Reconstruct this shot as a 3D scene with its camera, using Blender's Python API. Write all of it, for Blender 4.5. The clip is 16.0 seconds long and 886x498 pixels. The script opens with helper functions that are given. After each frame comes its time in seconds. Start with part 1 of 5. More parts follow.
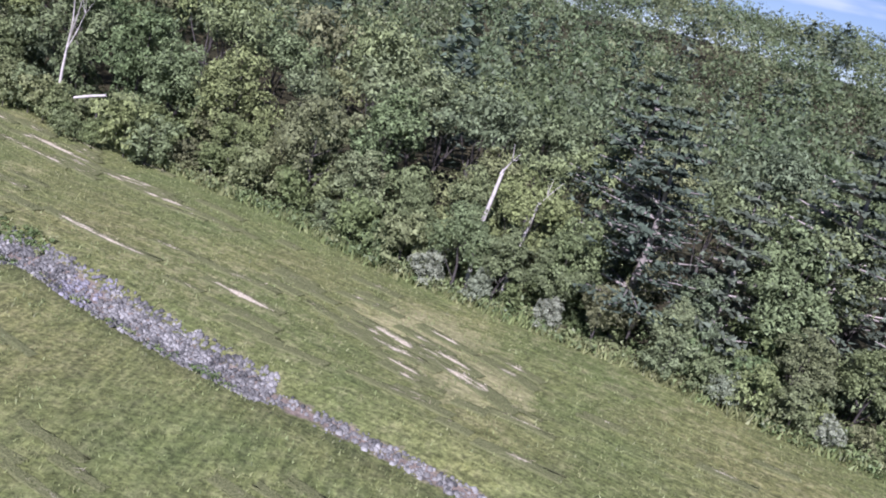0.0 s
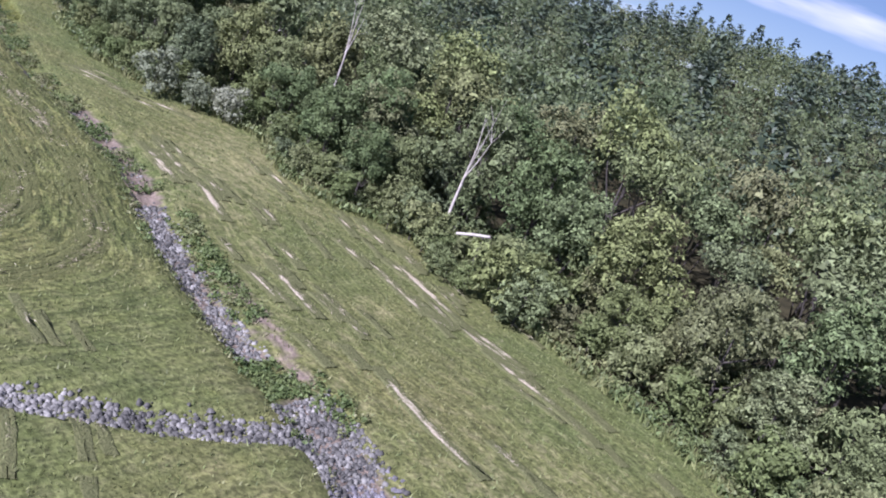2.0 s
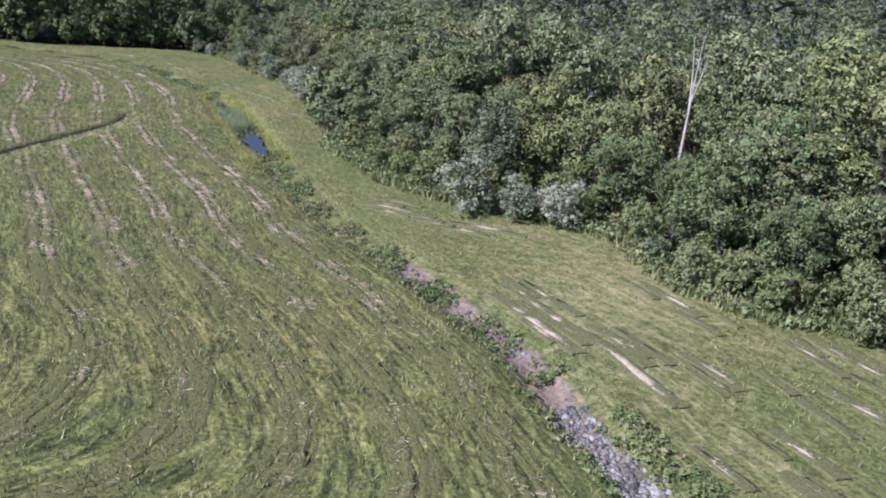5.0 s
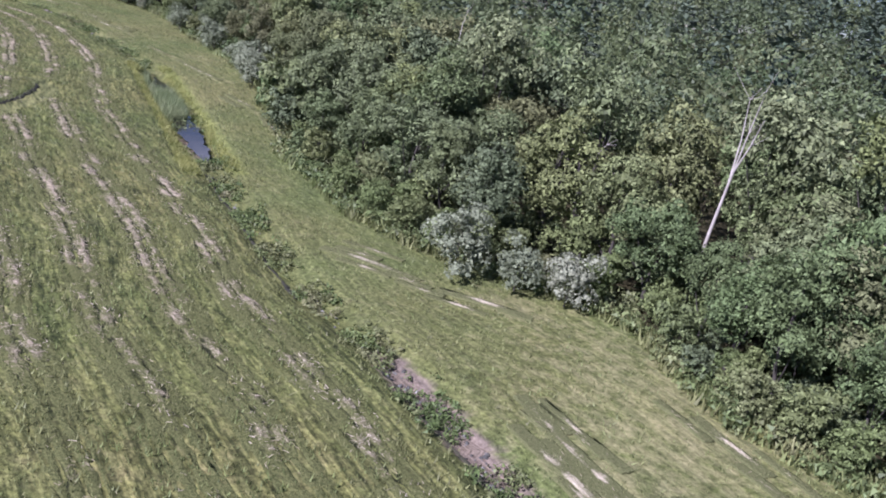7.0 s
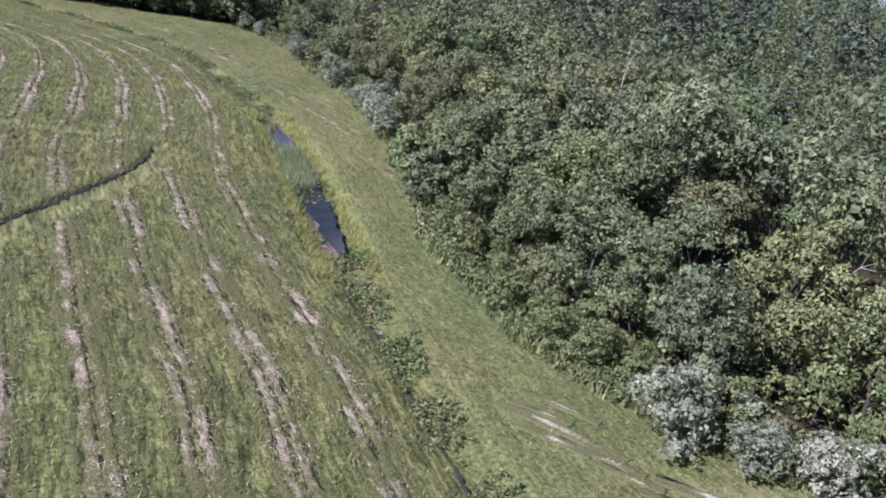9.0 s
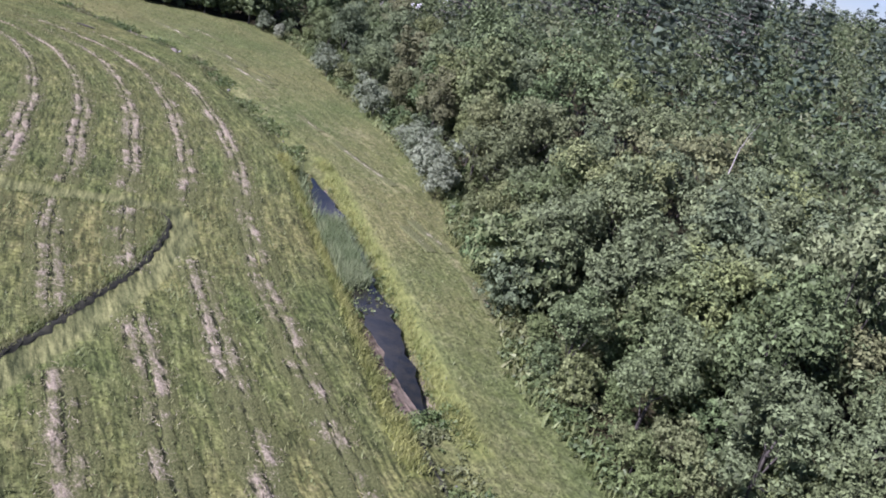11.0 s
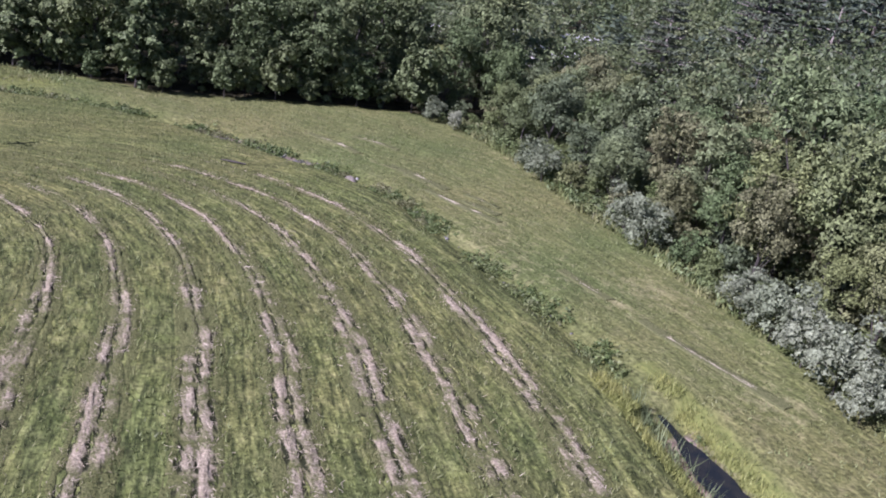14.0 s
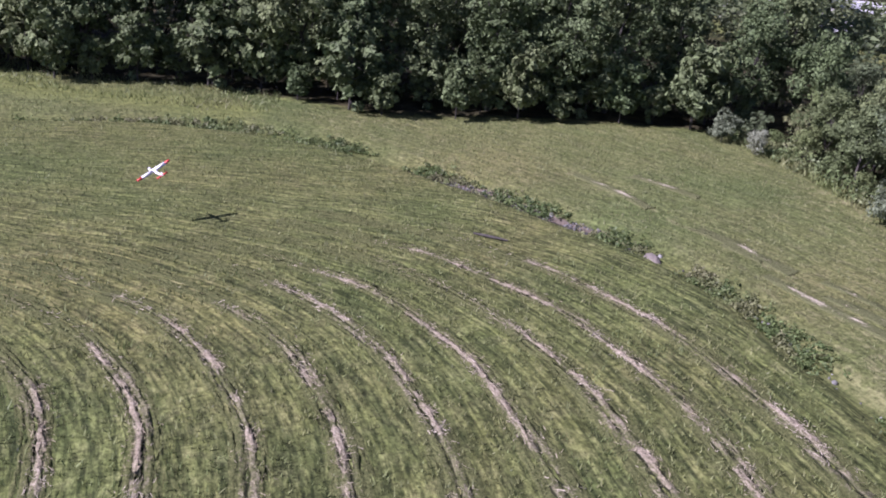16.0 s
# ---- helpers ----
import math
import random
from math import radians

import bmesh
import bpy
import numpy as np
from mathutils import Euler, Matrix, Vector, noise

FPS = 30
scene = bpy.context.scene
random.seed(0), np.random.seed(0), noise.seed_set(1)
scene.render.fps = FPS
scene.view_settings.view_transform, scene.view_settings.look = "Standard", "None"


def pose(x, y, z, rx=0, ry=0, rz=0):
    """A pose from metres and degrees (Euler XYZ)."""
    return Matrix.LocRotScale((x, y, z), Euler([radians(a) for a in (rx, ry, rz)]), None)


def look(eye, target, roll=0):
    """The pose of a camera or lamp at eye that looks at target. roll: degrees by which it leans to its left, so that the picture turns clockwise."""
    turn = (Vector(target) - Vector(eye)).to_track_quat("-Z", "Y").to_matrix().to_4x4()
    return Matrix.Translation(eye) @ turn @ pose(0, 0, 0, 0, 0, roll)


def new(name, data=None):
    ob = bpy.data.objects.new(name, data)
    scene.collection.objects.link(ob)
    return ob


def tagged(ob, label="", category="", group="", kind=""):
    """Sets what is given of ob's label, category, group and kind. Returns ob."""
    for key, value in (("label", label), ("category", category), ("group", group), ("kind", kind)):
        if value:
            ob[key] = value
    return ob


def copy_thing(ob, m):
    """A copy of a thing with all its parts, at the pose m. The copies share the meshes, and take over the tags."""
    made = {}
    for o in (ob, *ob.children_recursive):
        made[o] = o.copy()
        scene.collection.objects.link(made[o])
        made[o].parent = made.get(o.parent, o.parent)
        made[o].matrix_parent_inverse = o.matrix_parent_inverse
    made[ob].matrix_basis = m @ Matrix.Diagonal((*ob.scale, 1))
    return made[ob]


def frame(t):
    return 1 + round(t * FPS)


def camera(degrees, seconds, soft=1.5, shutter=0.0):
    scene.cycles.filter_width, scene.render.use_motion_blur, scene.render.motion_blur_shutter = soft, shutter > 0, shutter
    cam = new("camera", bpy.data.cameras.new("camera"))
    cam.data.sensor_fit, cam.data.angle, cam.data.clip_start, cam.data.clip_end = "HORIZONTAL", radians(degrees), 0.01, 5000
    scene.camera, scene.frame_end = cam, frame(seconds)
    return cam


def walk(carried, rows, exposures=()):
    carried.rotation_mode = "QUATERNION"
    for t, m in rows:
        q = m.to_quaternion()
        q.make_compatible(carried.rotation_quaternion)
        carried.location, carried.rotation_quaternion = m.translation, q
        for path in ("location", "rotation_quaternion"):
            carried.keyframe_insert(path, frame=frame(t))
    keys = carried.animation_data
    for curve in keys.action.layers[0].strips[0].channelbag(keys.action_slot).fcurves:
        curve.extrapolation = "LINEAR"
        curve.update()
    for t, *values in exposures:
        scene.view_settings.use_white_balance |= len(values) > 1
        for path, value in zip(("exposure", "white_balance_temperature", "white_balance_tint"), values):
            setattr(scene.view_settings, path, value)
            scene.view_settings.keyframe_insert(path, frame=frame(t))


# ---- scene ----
cam = camera(53.1, 16.0, 1.9)
PATH = [
    (0, (1.033, -0.077, 14.846), (0.973, 1.855, 14.334), 16.5),
    (0.5, (0.569, 3.498, 15.284), (0.435, 5.445, 14.85), 19.9),
    (1, (0.917, 7.138, 14.448), (0.307, 8.996, 14.032), 23.2),
    (1.5, (-1.079, 10.051, 14.642), (-2.009, 11.754, 14.155), 23.5),
    (2, (-3.318, 12.293, 14.224), (-4.246, 13.992, 13.722), 21.9),
    (2.5, (-5.161, 14.29, 14.13), (-6.034, 16.041, 13.717), 23.1),
    (3, (-7.818, 16.411, 14.123), (-8.943, 18.008, 13.693), 25.0),
    (3.5, (-10.983, 17.44, 13.738), (-12.217, 18.945, 13.28), 25.7),
    (4, (-14.082, 18.159, 12.822), (-15.376, 19.588, 12.288), 12.3),
    (4.5, (-17.414, 19.046, 12.651), (-18.754, 20.428, 12.107), 4.7),
    (4.7, (-18.653, 19.225, 12.642), (-20.004, 20.595, 12.096), 5.5),
    (6.8, (-29.91, 23.409, 13.844), (-31.095, 24.906, 13.248), 11.2),
    (7, (-30.831, 23.97, 14.186), (-32.01, 25.476, 13.601), 13.2),
    (7.5, (-33.306, 25.265, 14.946), (-34.542, 26.699, 14.3), 14.6),
    (8, (-35.955, 26.415, 15.21), (-37.274, 27.792, 14.606), 15.5),
    (8.5, (-38.876, 27.511, 15.572), (-40.189, 28.887, 14.953), 15.1),
    (9, (-42.068, 28.68, 16.108), (-43.391, 30.04, 15.476), 12.9),
    (9.2, (-43.342, 29.071, 16.152), (-44.67, 30.422, 15.513), 12.9),
    (11.3, (-58.747, 33.428, 17.935), (-60.02, 34.826, 17.285), 17.9),
    (11.5, (-60.524, 33.965, 17.711), (-61.809, 35.362, 17.081), 17.5),
    (12, (-65.256, 35.176, 17.653), (-66.513, 36.603, 17.033), 18.3),
    (12.5, (-69.809, 36.665, 17.405), (-71.158, 38.011, 16.795), 18.3),
    (13, (-74.944, 37.849, 16.967), (-76.335, 39.13, 16.317), 16.8),
    (13.5, (-80.128, 38.932, 16.635), (-81.552, 40.171, 15.973), 13.1),
    (14, (-85.011, 39.963, 16.211), (-86.433, 41.21, 15.558), 9.9),
    (14.5, (-89.842, 41.347, 16.285), (-91.265, 42.567, 15.585), 12.6),
    (15, (-94.744, 42.522, 16.04), (-96.244, 43.636, 15.328), 10.3),
    (15.5, (-99.653, 43.707, 16.124), (-101.174, 44.775, 15.386), 5.8),
    (16, (-104.242, 45.283, 16.027), (-105.846, 46.182, 15.237), 6.2),
]
EXPOSURE = [(0, 0.93, 5620, 34), (4, 0.86, 5620, 34), (8, 0.86, 5620, 36), (12, 0.92, 5640, 37), (16, 0.79, 5700, 42)]
walk(cam, [(t, look(eye, target, roll)) for t, eye, target, roll in PATH], EXPOSURE)

# ---- world, sun, exposure ----
SUN_TO = Vector((-0.10, -0.84, 0.74)).normalized()
world = bpy.data.worlds.new("sky_world")
scene.world = world
world.use_nodes = True
wn, wl = world.node_tree.nodes, world.node_tree.links
wn.clear()
w_out = wn.new("ShaderNodeOutputWorld")
w_bg = wn.new("ShaderNodeBackground")
w_sky = wn.new("ShaderNodeTexSky")
w_sky.sky_type = "NISHITA"
w_sky.sun_disc = False
w_sky.sun_elevation = math.asin(SUN_TO.z)
w_sky.sun_rotation = math.atan2(SUN_TO.x, SUN_TO.y) % (2 * math.pi)
w_sky.air_density, w_sky.dust_density, w_sky.ozone_density = 0.9, 0.05, 3.0
w_bg.inputs["Strength"].default_value = 0.044
# thin streaked cirrus, laid over the whole sky
w_co = wn.new("ShaderNodeTexCoord")
w_map = wn.new("ShaderNodeMapping")
w_map.inputs["Rotation"].default_value = (0, 0, radians(35))
w_map.inputs["Scale"].default_value = (2.0, 6.5, 16.0)
w_noise = wn.new("ShaderNodeTexNoise")
w_noise.inputs["Scale"].default_value = 1.3
w_noise.inputs["Detail"].default_value = 5.0
w_ramp = wn.new("ShaderNodeValToRGB")
w_ramp.color_ramp.elements[0].position, w_ramp.color_ramp.elements[1].position = 0.56, 0.76
w_mix = wn.new("ShaderNodeMixRGB")
w_mix.inputs["Color2"].default_value = (12.5, 13.2, 14.5, 1)
wl.new(w_co.outputs["Generated"], w_map.inputs["Vector"])
wl.new(w_map.outputs["Vector"], w_noise.inputs["Vector"])
wl.new(w_noise.outputs["Fac"], w_ramp.inputs["Fac"])
wl.new(w_ramp.outputs["Color"], w_mix.inputs["Fac"])
wl.new(w_sky.outputs["Color"], w_mix.inputs["Color1"])
wl.new(w_mix.outputs["Color"], w_bg.inputs["Color"])
wl.new(w_bg.outputs["Background"], w_out.inputs["Surface"])

sun_data = bpy.data.lights.new("sun", "SUN")
sun_data.energy, sun_data.angle, sun_data.color = 5.0, radians(0.6), (1.0, 0.965, 0.92)
sun = new("sun", sun_data)
sun.matrix_world = look(SUN_TO * 100, (0, 0, 0))


# ---- materials ----
def material(name):
    m = bpy.data.materials.new(name)
    m.use_nodes = True
    nodes, links = m.node_tree.nodes, m.node_tree.links
    return m, nodes, links, nodes["Principled BSDF"]


def rgb(c):
    return (c[0], c[1], c[2], 1.0)


def ramp(nodes, stops):
    r = nodes.new("ShaderNodeValToRGB")
    els = r.color_ramp.elements
    while len(els) < len(stops):
        els.new(0.5)
    for e, (p, c) in zip(els, stops):
        e.position, e.color = p, rgb(c)
    return r


def noise_node(nodes, links, scale, detail=3.0, vector=None, rough=0.55):
    n = nodes.new("ShaderNodeTexNoise")
    n.inputs["Scale"].default_value, n.inputs["Detail"].default_value, n.inputs["Roughness"].default_value = scale, detail, rough
    if vector is not None:
        links.new(vector, n.inputs["Vector"])
    return n


def blend(nodes, links, kind, fac, a, b):
    m = nodes.new("ShaderNodeMixRGB")
    m.blend_type = kind
    for sock, v in ((m.inputs["Fac"], fac), (m.inputs["Color1"], a), (m.inputs["Color2"], b)):
        if isinstance(v, bpy.types.NodeSocket):
            links.new(v, sock)
        else:
            sock.default_value = v if isinstance(v, float) else rgb(v)
    return m.outputs["Color"]


def leaf_material(name, tones, glow=0.14, rough=0.62, spread=(0.7, 1.25)):
    """Foliage: a tone for each plant, a shade for each leaf, and some light through the leaf."""
    m, nodes, links, p = material(name)
    info, geo = nodes.new("ShaderNodeObjectInfo"), nodes.new("ShaderNodeNewGeometry")
    r = ramp(nodes, [(i / max(1, len(tones) - 1), t) for i, t in enumerate(tones)])
    links.new(info.outputs["Random"], r.inputs["Fac"])
    v = nodes.new("ShaderNodeMapRange")
    v.inputs["To Min"].default_value, v.inputs["To Max"].default_value = spread
    links.new(geo.outputs["Random Per Island"], v.inputs["Value"])
    patch = noise_node(nodes, links, 0.35, 2.0, geo.outputs["Position"])
    pr = nodes.new("ShaderNodeMapRange")
    pr.inputs["To Min"].default_value, pr.inputs["To Max"].default_value = 0.75, 1.25
    links.new(patch.outputs["Fac"], pr.inputs["Value"])
    mul = nodes.new("ShaderNodeMath")
    mul.operation = "MULTIPLY"
    links.new(v.outputs["Result"], mul.inputs[0])
    links.new(pr.outputs["Result"], mul.inputs[1])
    hsv = nodes.new("ShaderNodeHueSaturation")
    links.new(r.outputs["Color"], hsv.inputs["Color"])
    links.new(mul.outputs["Value"], hsv.inputs["Value"])
    links.new(hsv.outputs["Color"], p.inputs["Base Color"])
    p.inputs["Roughness"].default_value = rough
    p.inputs["Specular IOR Level"].default_value = 0.14
    tr, mix = nodes.new("ShaderNodeBsdfTranslucent"), nodes.new("ShaderNodeMixShader")
    links.new(hsv.outputs["Color"], tr.inputs["Color"])
    mix.inputs["Fac"].default_value = glow
    links.new(p.outputs["BSDF"], mix.inputs[1])
    links.new(tr.outputs["BSDF"], mix.inputs[2])
    links.new(mix.outputs["Shader"], nodes["Material Output"].inputs["Surface"])
    return m


def woodland_material(name, stops, glow=0.2, spread=(0.6, 1.3), size=0.12):
    """Foliage of joined woods: the tone changes from tree to tree with the place."""
    m, nodes, links, p = material(name)
    geo = nodes.new("ShaderNodeNewGeometry")
    vor = nodes.new("ShaderNodeTexVoronoi")
    vor.inputs["Scale"].default_value = size
    links.new(geo.outputs["Position"], vor.inputs["Vector"])
    sep = nodes.new("ShaderNodeSeparateColor")
    links.new(vor.outputs["Color"], sep.inputs["Color"])
    r = ramp(nodes, stops)
    links.new(sep.outputs["Red"], r.inputs["Fac"])
    v = nodes.new("ShaderNodeMapRange")
    v.inputs["To Min"].default_value, v.inputs["To Max"].default_value = spread
    links.new(geo.outputs["Random Per Island"], v.inputs["Value"])
    hsv = nodes.new("ShaderNodeHueSaturation")
    links.new(r.outputs["Color"], hsv.inputs["Color"])
    links.new(v.outputs["Result"], hsv.inputs["Value"])
    links.new(hsv.outputs["Color"], p.inputs["Base Color"])
    p.inputs["Roughness"].default_value = 0.55
    p.inputs["Specular IOR Level"].default_value = 0.3
    tr, mix = nodes.new("ShaderNodeBsdfTranslucent"), nodes.new("ShaderNodeMixShader")
    links.new(hsv.outputs["Color"], tr.inputs["Color"])
    mix.inputs["Fac"].default_value = glow
    links.new(p.outputs["BSDF"], mix.inputs[1])
    links.new(tr.outputs["BSDF"], mix.inputs[2])
    links.new(mix.outputs["Shader"], nodes["Material Output"].inputs["Surface"])
    return m


def surface_material(name, c1, c2, scale, rough=0.8, bump=0.3, metal=0.0, shade=(0.8, 1.2)):
    """Two-tone weathered surface with grain; each object a little lighter or darker."""
    m, nodes, links, p = material(name)
    co, info = nodes.new("ShaderNodeTexCoord"), nodes.new("ShaderNodeObjectInfo")
    n1 = noise_node(nodes, links, scale, 5.0, co.outputs["Object"])
    n2 = noise_node(nodes, links, scale * 7, 3.0, co.outputs["Object"])
    r = ramp(nodes, [(0.3, c1), (0.7, c2)])
    links.new(n1.outputs["Fac"], r.inputs["Fac"])
    v = nodes.new("ShaderNodeMapRange")
    v.inputs["To Min"].default_value, v.inputs["To Max"].default_value = shade
    links.new(info.outputs["Random"], v.inputs["Value"])
    hsv = nodes.new("ShaderNodeHueSaturation")
    links.new(r.outputs["Color"], hsv.inputs["Color"])
    links.new(v.outputs["Result"], hsv.inputs["Value"])
    links.new(hsv.outputs["Color"], p.inputs["Base Color"])
    b = nodes.new("ShaderNodeBump")
    b.inputs["Strength"].default_value, b.inputs["Distance"].default_value = bump, 0.02
    links.new(n2.outputs["Fac"], b.inputs["Height"])
    links.new(b.outputs["Normal"], p.inputs["Normal"])
    p.inputs["Roughness"].default_value, p.inputs["Metallic"].default_value = rough, metal
    return m


def ground_material():
    m, nodes, links, p = material("meadow_ground")
    geo = nodes.new("ShaderNodeNewGeometry")
    pos = geo.outputs["Position"]
    big = noise_node(nodes, links, 0.09, 4.0, pos)
    mid = noise_node(nodes, links, 1.3, 5.0, pos, 0.7)
    fine = noise_node(nodes, links, 5.0, 4.0, pos, 0.7)
    green = ramp(nodes, [(0.32, (0.099, 0.116, 0.043)), (0.5, (0.128, 0.145, 0.060)), (0.70, (0.165, 0.174, 0.085))])
    links.new(mid.outputs["Fac"], green.inputs["Fac"])
    tone = ramp(nodes, [(0.35, (0.85, 0.95, 0.8)), (0.65, (1.2, 1.1, 1.05))])
    links.new(big.outputs["Fac"], tone.inputs["Fac"])
    col = blend(nodes, links, "MULTIPLY", 1.0, green.outputs["Color"], tone.outputs["Color"])
    grain = ramp(nodes, [(0.36, (0.52, 0.52, 0.52)), (0.62, (1.36, 1.36, 1.36))])
    links.new(fine.outputs["Fac"], grain.inputs["Fac"])
    col = blend(nodes, links, "MULTIPLY", 1.0, col, grain.outputs["Color"])
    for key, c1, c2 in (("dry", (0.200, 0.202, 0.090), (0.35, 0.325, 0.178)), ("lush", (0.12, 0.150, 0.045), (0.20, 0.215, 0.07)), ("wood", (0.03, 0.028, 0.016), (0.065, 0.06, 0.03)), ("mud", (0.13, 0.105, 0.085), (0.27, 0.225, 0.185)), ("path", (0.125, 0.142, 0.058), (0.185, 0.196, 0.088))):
        at = nodes.new("ShaderNodeAttribute")
        at.attribute_name = key
        r = ramp(nodes, [(0.3, c1), (0.7, c2)])
        links.new(fine.outputs["Fac"], r.inputs["Fac"])
        edge = nodes.new("ShaderNodeMath")
        edge.operation = "ADD"
        links.new(at.outputs["Fac"], edge.inputs[0])
        jit = nodes.new("ShaderNodeMapRange")
        jit.inputs["To Min"].default_value, jit.inputs["To Max"].default_value = -0.55, 0.55
        links.new(mid.outputs["Fac"], jit.inputs["Value"])
        links.new(jit.outputs["Result"], edge.inputs[1])
        gate = nodes.new("ShaderNodeMapRange")
        gate.inputs["From Min"].default_value, gate.inputs["From Max"].default_value = 0.35, 0.75
        links.new(edge.outputs["Value"], gate.inputs["Value"])
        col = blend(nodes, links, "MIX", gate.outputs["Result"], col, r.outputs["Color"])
    # stubble and thatch drawn out along the mower's lanes, shade between tufts painted in dark
    lane, sep = nodes.new("ShaderNodeAttribute"), nodes.new("ShaderNodeSeparateXYZ")
    lane.attribute_name = "lane"
    links.new(pos, sep.inputs["Vector"])
    quiet, calm = nodes.new("ShaderNodeAttribute"), nodes.new("ShaderNodeMapRange")
    quiet.attribute_name = "calm"
    calm.inputs["To Min"].default_value, calm.inputs["To Max"].default_value = 1.0, 0.0
    links.new(quiet.outputs["Fac"], calm.inputs["Value"])
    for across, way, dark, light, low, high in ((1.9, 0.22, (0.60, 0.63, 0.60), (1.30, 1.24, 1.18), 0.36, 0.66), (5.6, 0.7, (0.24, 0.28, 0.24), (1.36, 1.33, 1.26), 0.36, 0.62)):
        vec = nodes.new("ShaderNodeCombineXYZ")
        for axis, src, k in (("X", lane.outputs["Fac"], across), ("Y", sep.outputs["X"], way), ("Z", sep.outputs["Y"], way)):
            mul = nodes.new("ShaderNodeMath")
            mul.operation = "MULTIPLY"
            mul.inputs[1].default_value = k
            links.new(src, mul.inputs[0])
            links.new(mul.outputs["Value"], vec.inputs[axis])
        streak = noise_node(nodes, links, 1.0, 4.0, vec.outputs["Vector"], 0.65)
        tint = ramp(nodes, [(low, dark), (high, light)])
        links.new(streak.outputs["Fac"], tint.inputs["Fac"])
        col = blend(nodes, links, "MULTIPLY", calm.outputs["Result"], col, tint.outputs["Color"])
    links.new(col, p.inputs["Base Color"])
    p.inputs["Roughness"].default_value = 0.9
    p.inputs["Specular IOR Level"].default_value = 0.15
    b = nodes.new("ShaderNodeBump")
    b.inputs["Strength"].default_value, b.inputs["Distance"].default_value = 0.7, 0.12
    links.new(fine.outputs["Fac"], b.inputs["Height"])
    links.new(b.outputs["Normal"], p.inputs["Normal"])
    return m


def hay_material(name, turf, straws):
    """Cut hay that thins out into the grass towards its edges."""
    m, nodes, links, p = material(name)
    geo = nodes.new("ShaderNodeNewGeometry")
    n1 = noise_node(nodes, links, 6.5, 5.0, geo.outputs["Position"], 0.85)
    n2 = noise_node(nodes, links, 11.0, 4.0, geo.outputs["Position"], 0.7)
    straw = ramp(nodes, list(zip((0.3, 0.5, 0.7), straws)))
    links.new(n2.outputs["Fac"], straw.inputs["Fac"])
    grass = ramp(nodes, list(zip((0.35, 0.65), turf)))
    links.new(n2.outputs["Fac"], grass.inputs["Fac"])
    core = nodes.new("ShaderNodeAttribute")
    core.attribute_name = "core"
    add = nodes.new("ShaderNodeMath")
    add.operation = "ADD"
    links.new(core.outputs["Fac"], add.inputs[0])
    links.new(n1.outputs["Fac"], add.inputs[1])
    gate = nodes.new("ShaderNodeMapRange")
    gate.inputs["From Min"].default_value, gate.inputs["From Max"].default_value = 0.76, 1.06
    links.new(add.outputs["Value"], gate.inputs["Value"])
    col = blend(nodes, links, "MIX", gate.outputs["Result"], grass.outputs["Color"], straw.outputs["Color"])
    # gaps beside the hay: soil and shade painted together as one near-black
    rut_shade = nodes.new("ShaderNodeAttribute")
    rut_shade.attribute_name = "furrow_shade"
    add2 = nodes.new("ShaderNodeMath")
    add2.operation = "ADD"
    links.new(rut_shade.outputs["Fac"], add2.inputs[0])
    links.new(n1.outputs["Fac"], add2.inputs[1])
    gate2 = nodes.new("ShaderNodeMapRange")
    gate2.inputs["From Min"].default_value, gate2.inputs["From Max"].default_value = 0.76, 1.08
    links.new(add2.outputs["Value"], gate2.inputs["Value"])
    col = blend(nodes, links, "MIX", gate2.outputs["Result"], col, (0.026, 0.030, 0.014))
    links.new(col, p.inputs["Base Color"])
    p.inputs["Roughness"].default_value = 0.9
    p.inputs["Specular IOR Level"].default_value = 0.1
    b = nodes.new("ShaderNodeBump")
    b.inputs["Strength"].default_value, b.inputs["Distance"].default_value = 0.9, 0.1
    links.new(n2.outputs["Fac"], b.inputs["Height"])
    links.new(b.outputs["Normal"], p.inputs["Normal"])
    return m


def water_material():
    m, nodes, links, p = material("still_ditch_water")
    geo = nodes.new("ShaderNodeNewGeometry")
    n = noise_node(nodes, links, 1.2, 3.0, geo.outputs["Position"])
    r = ramp(nodes, [(0.4, (0.012, 0.014, 0.012)), (0.7, (0.03, 0.028, 0.018))])
    links.new(n.outputs["Fac"], r.inputs["Fac"])
    links.new(r.outputs["Color"], p.inputs["Base Color"])
    p.inputs["Roughness"].default_value = 0.06
    p.inputs["IOR"].default_value = 1.33
    p.inputs["Specular IOR Level"].default_value = 0.8
    ripple = noise_node(nodes, links, 4.0, 2.0, geo.outputs["Position"])
    b = nodes.new("ShaderNodeBump")
    b.inputs["Strength"].default_value, b.inputs["Distance"].default_value = 0.12, 0.02
    links.new(ripple.outputs["Fac"], b.inputs["Height"])
    links.new(b.outputs["Normal"], p.inputs["Normal"])
    return m


M_GROUND = ground_material()
M_WATER = water_material()
M_LEAF = leaf_material("broadleaf_foliage", [(0.081, 0.119, 0.048), (0.139, 0.167, 0.071), (0.103, 0.134, 0.072), (0.153, 0.184, 0.069), (0.138, 0.144, 0.072), (0.093, 0.136, 0.055), (0.153, 0.182, 0.089)], 0.06, spread=(0.45, 1.62))
M_LEAF_DARK = leaf_material("shady_oak_foliage", [(0.100, 0.142, 0.060), (0.128, 0.164, 0.074), (0.158, 0.190, 0.084)], 0.07, spread=(0.5, 1.45))
M_LEAF_BRIGHT = leaf_material("bright_shrub_foliage", [(0.131, 0.176, 0.067), (0.164, 0.202, 0.081), (0.184, 0.211, 0.097)], 0.22, spread=(0.55, 1.4))
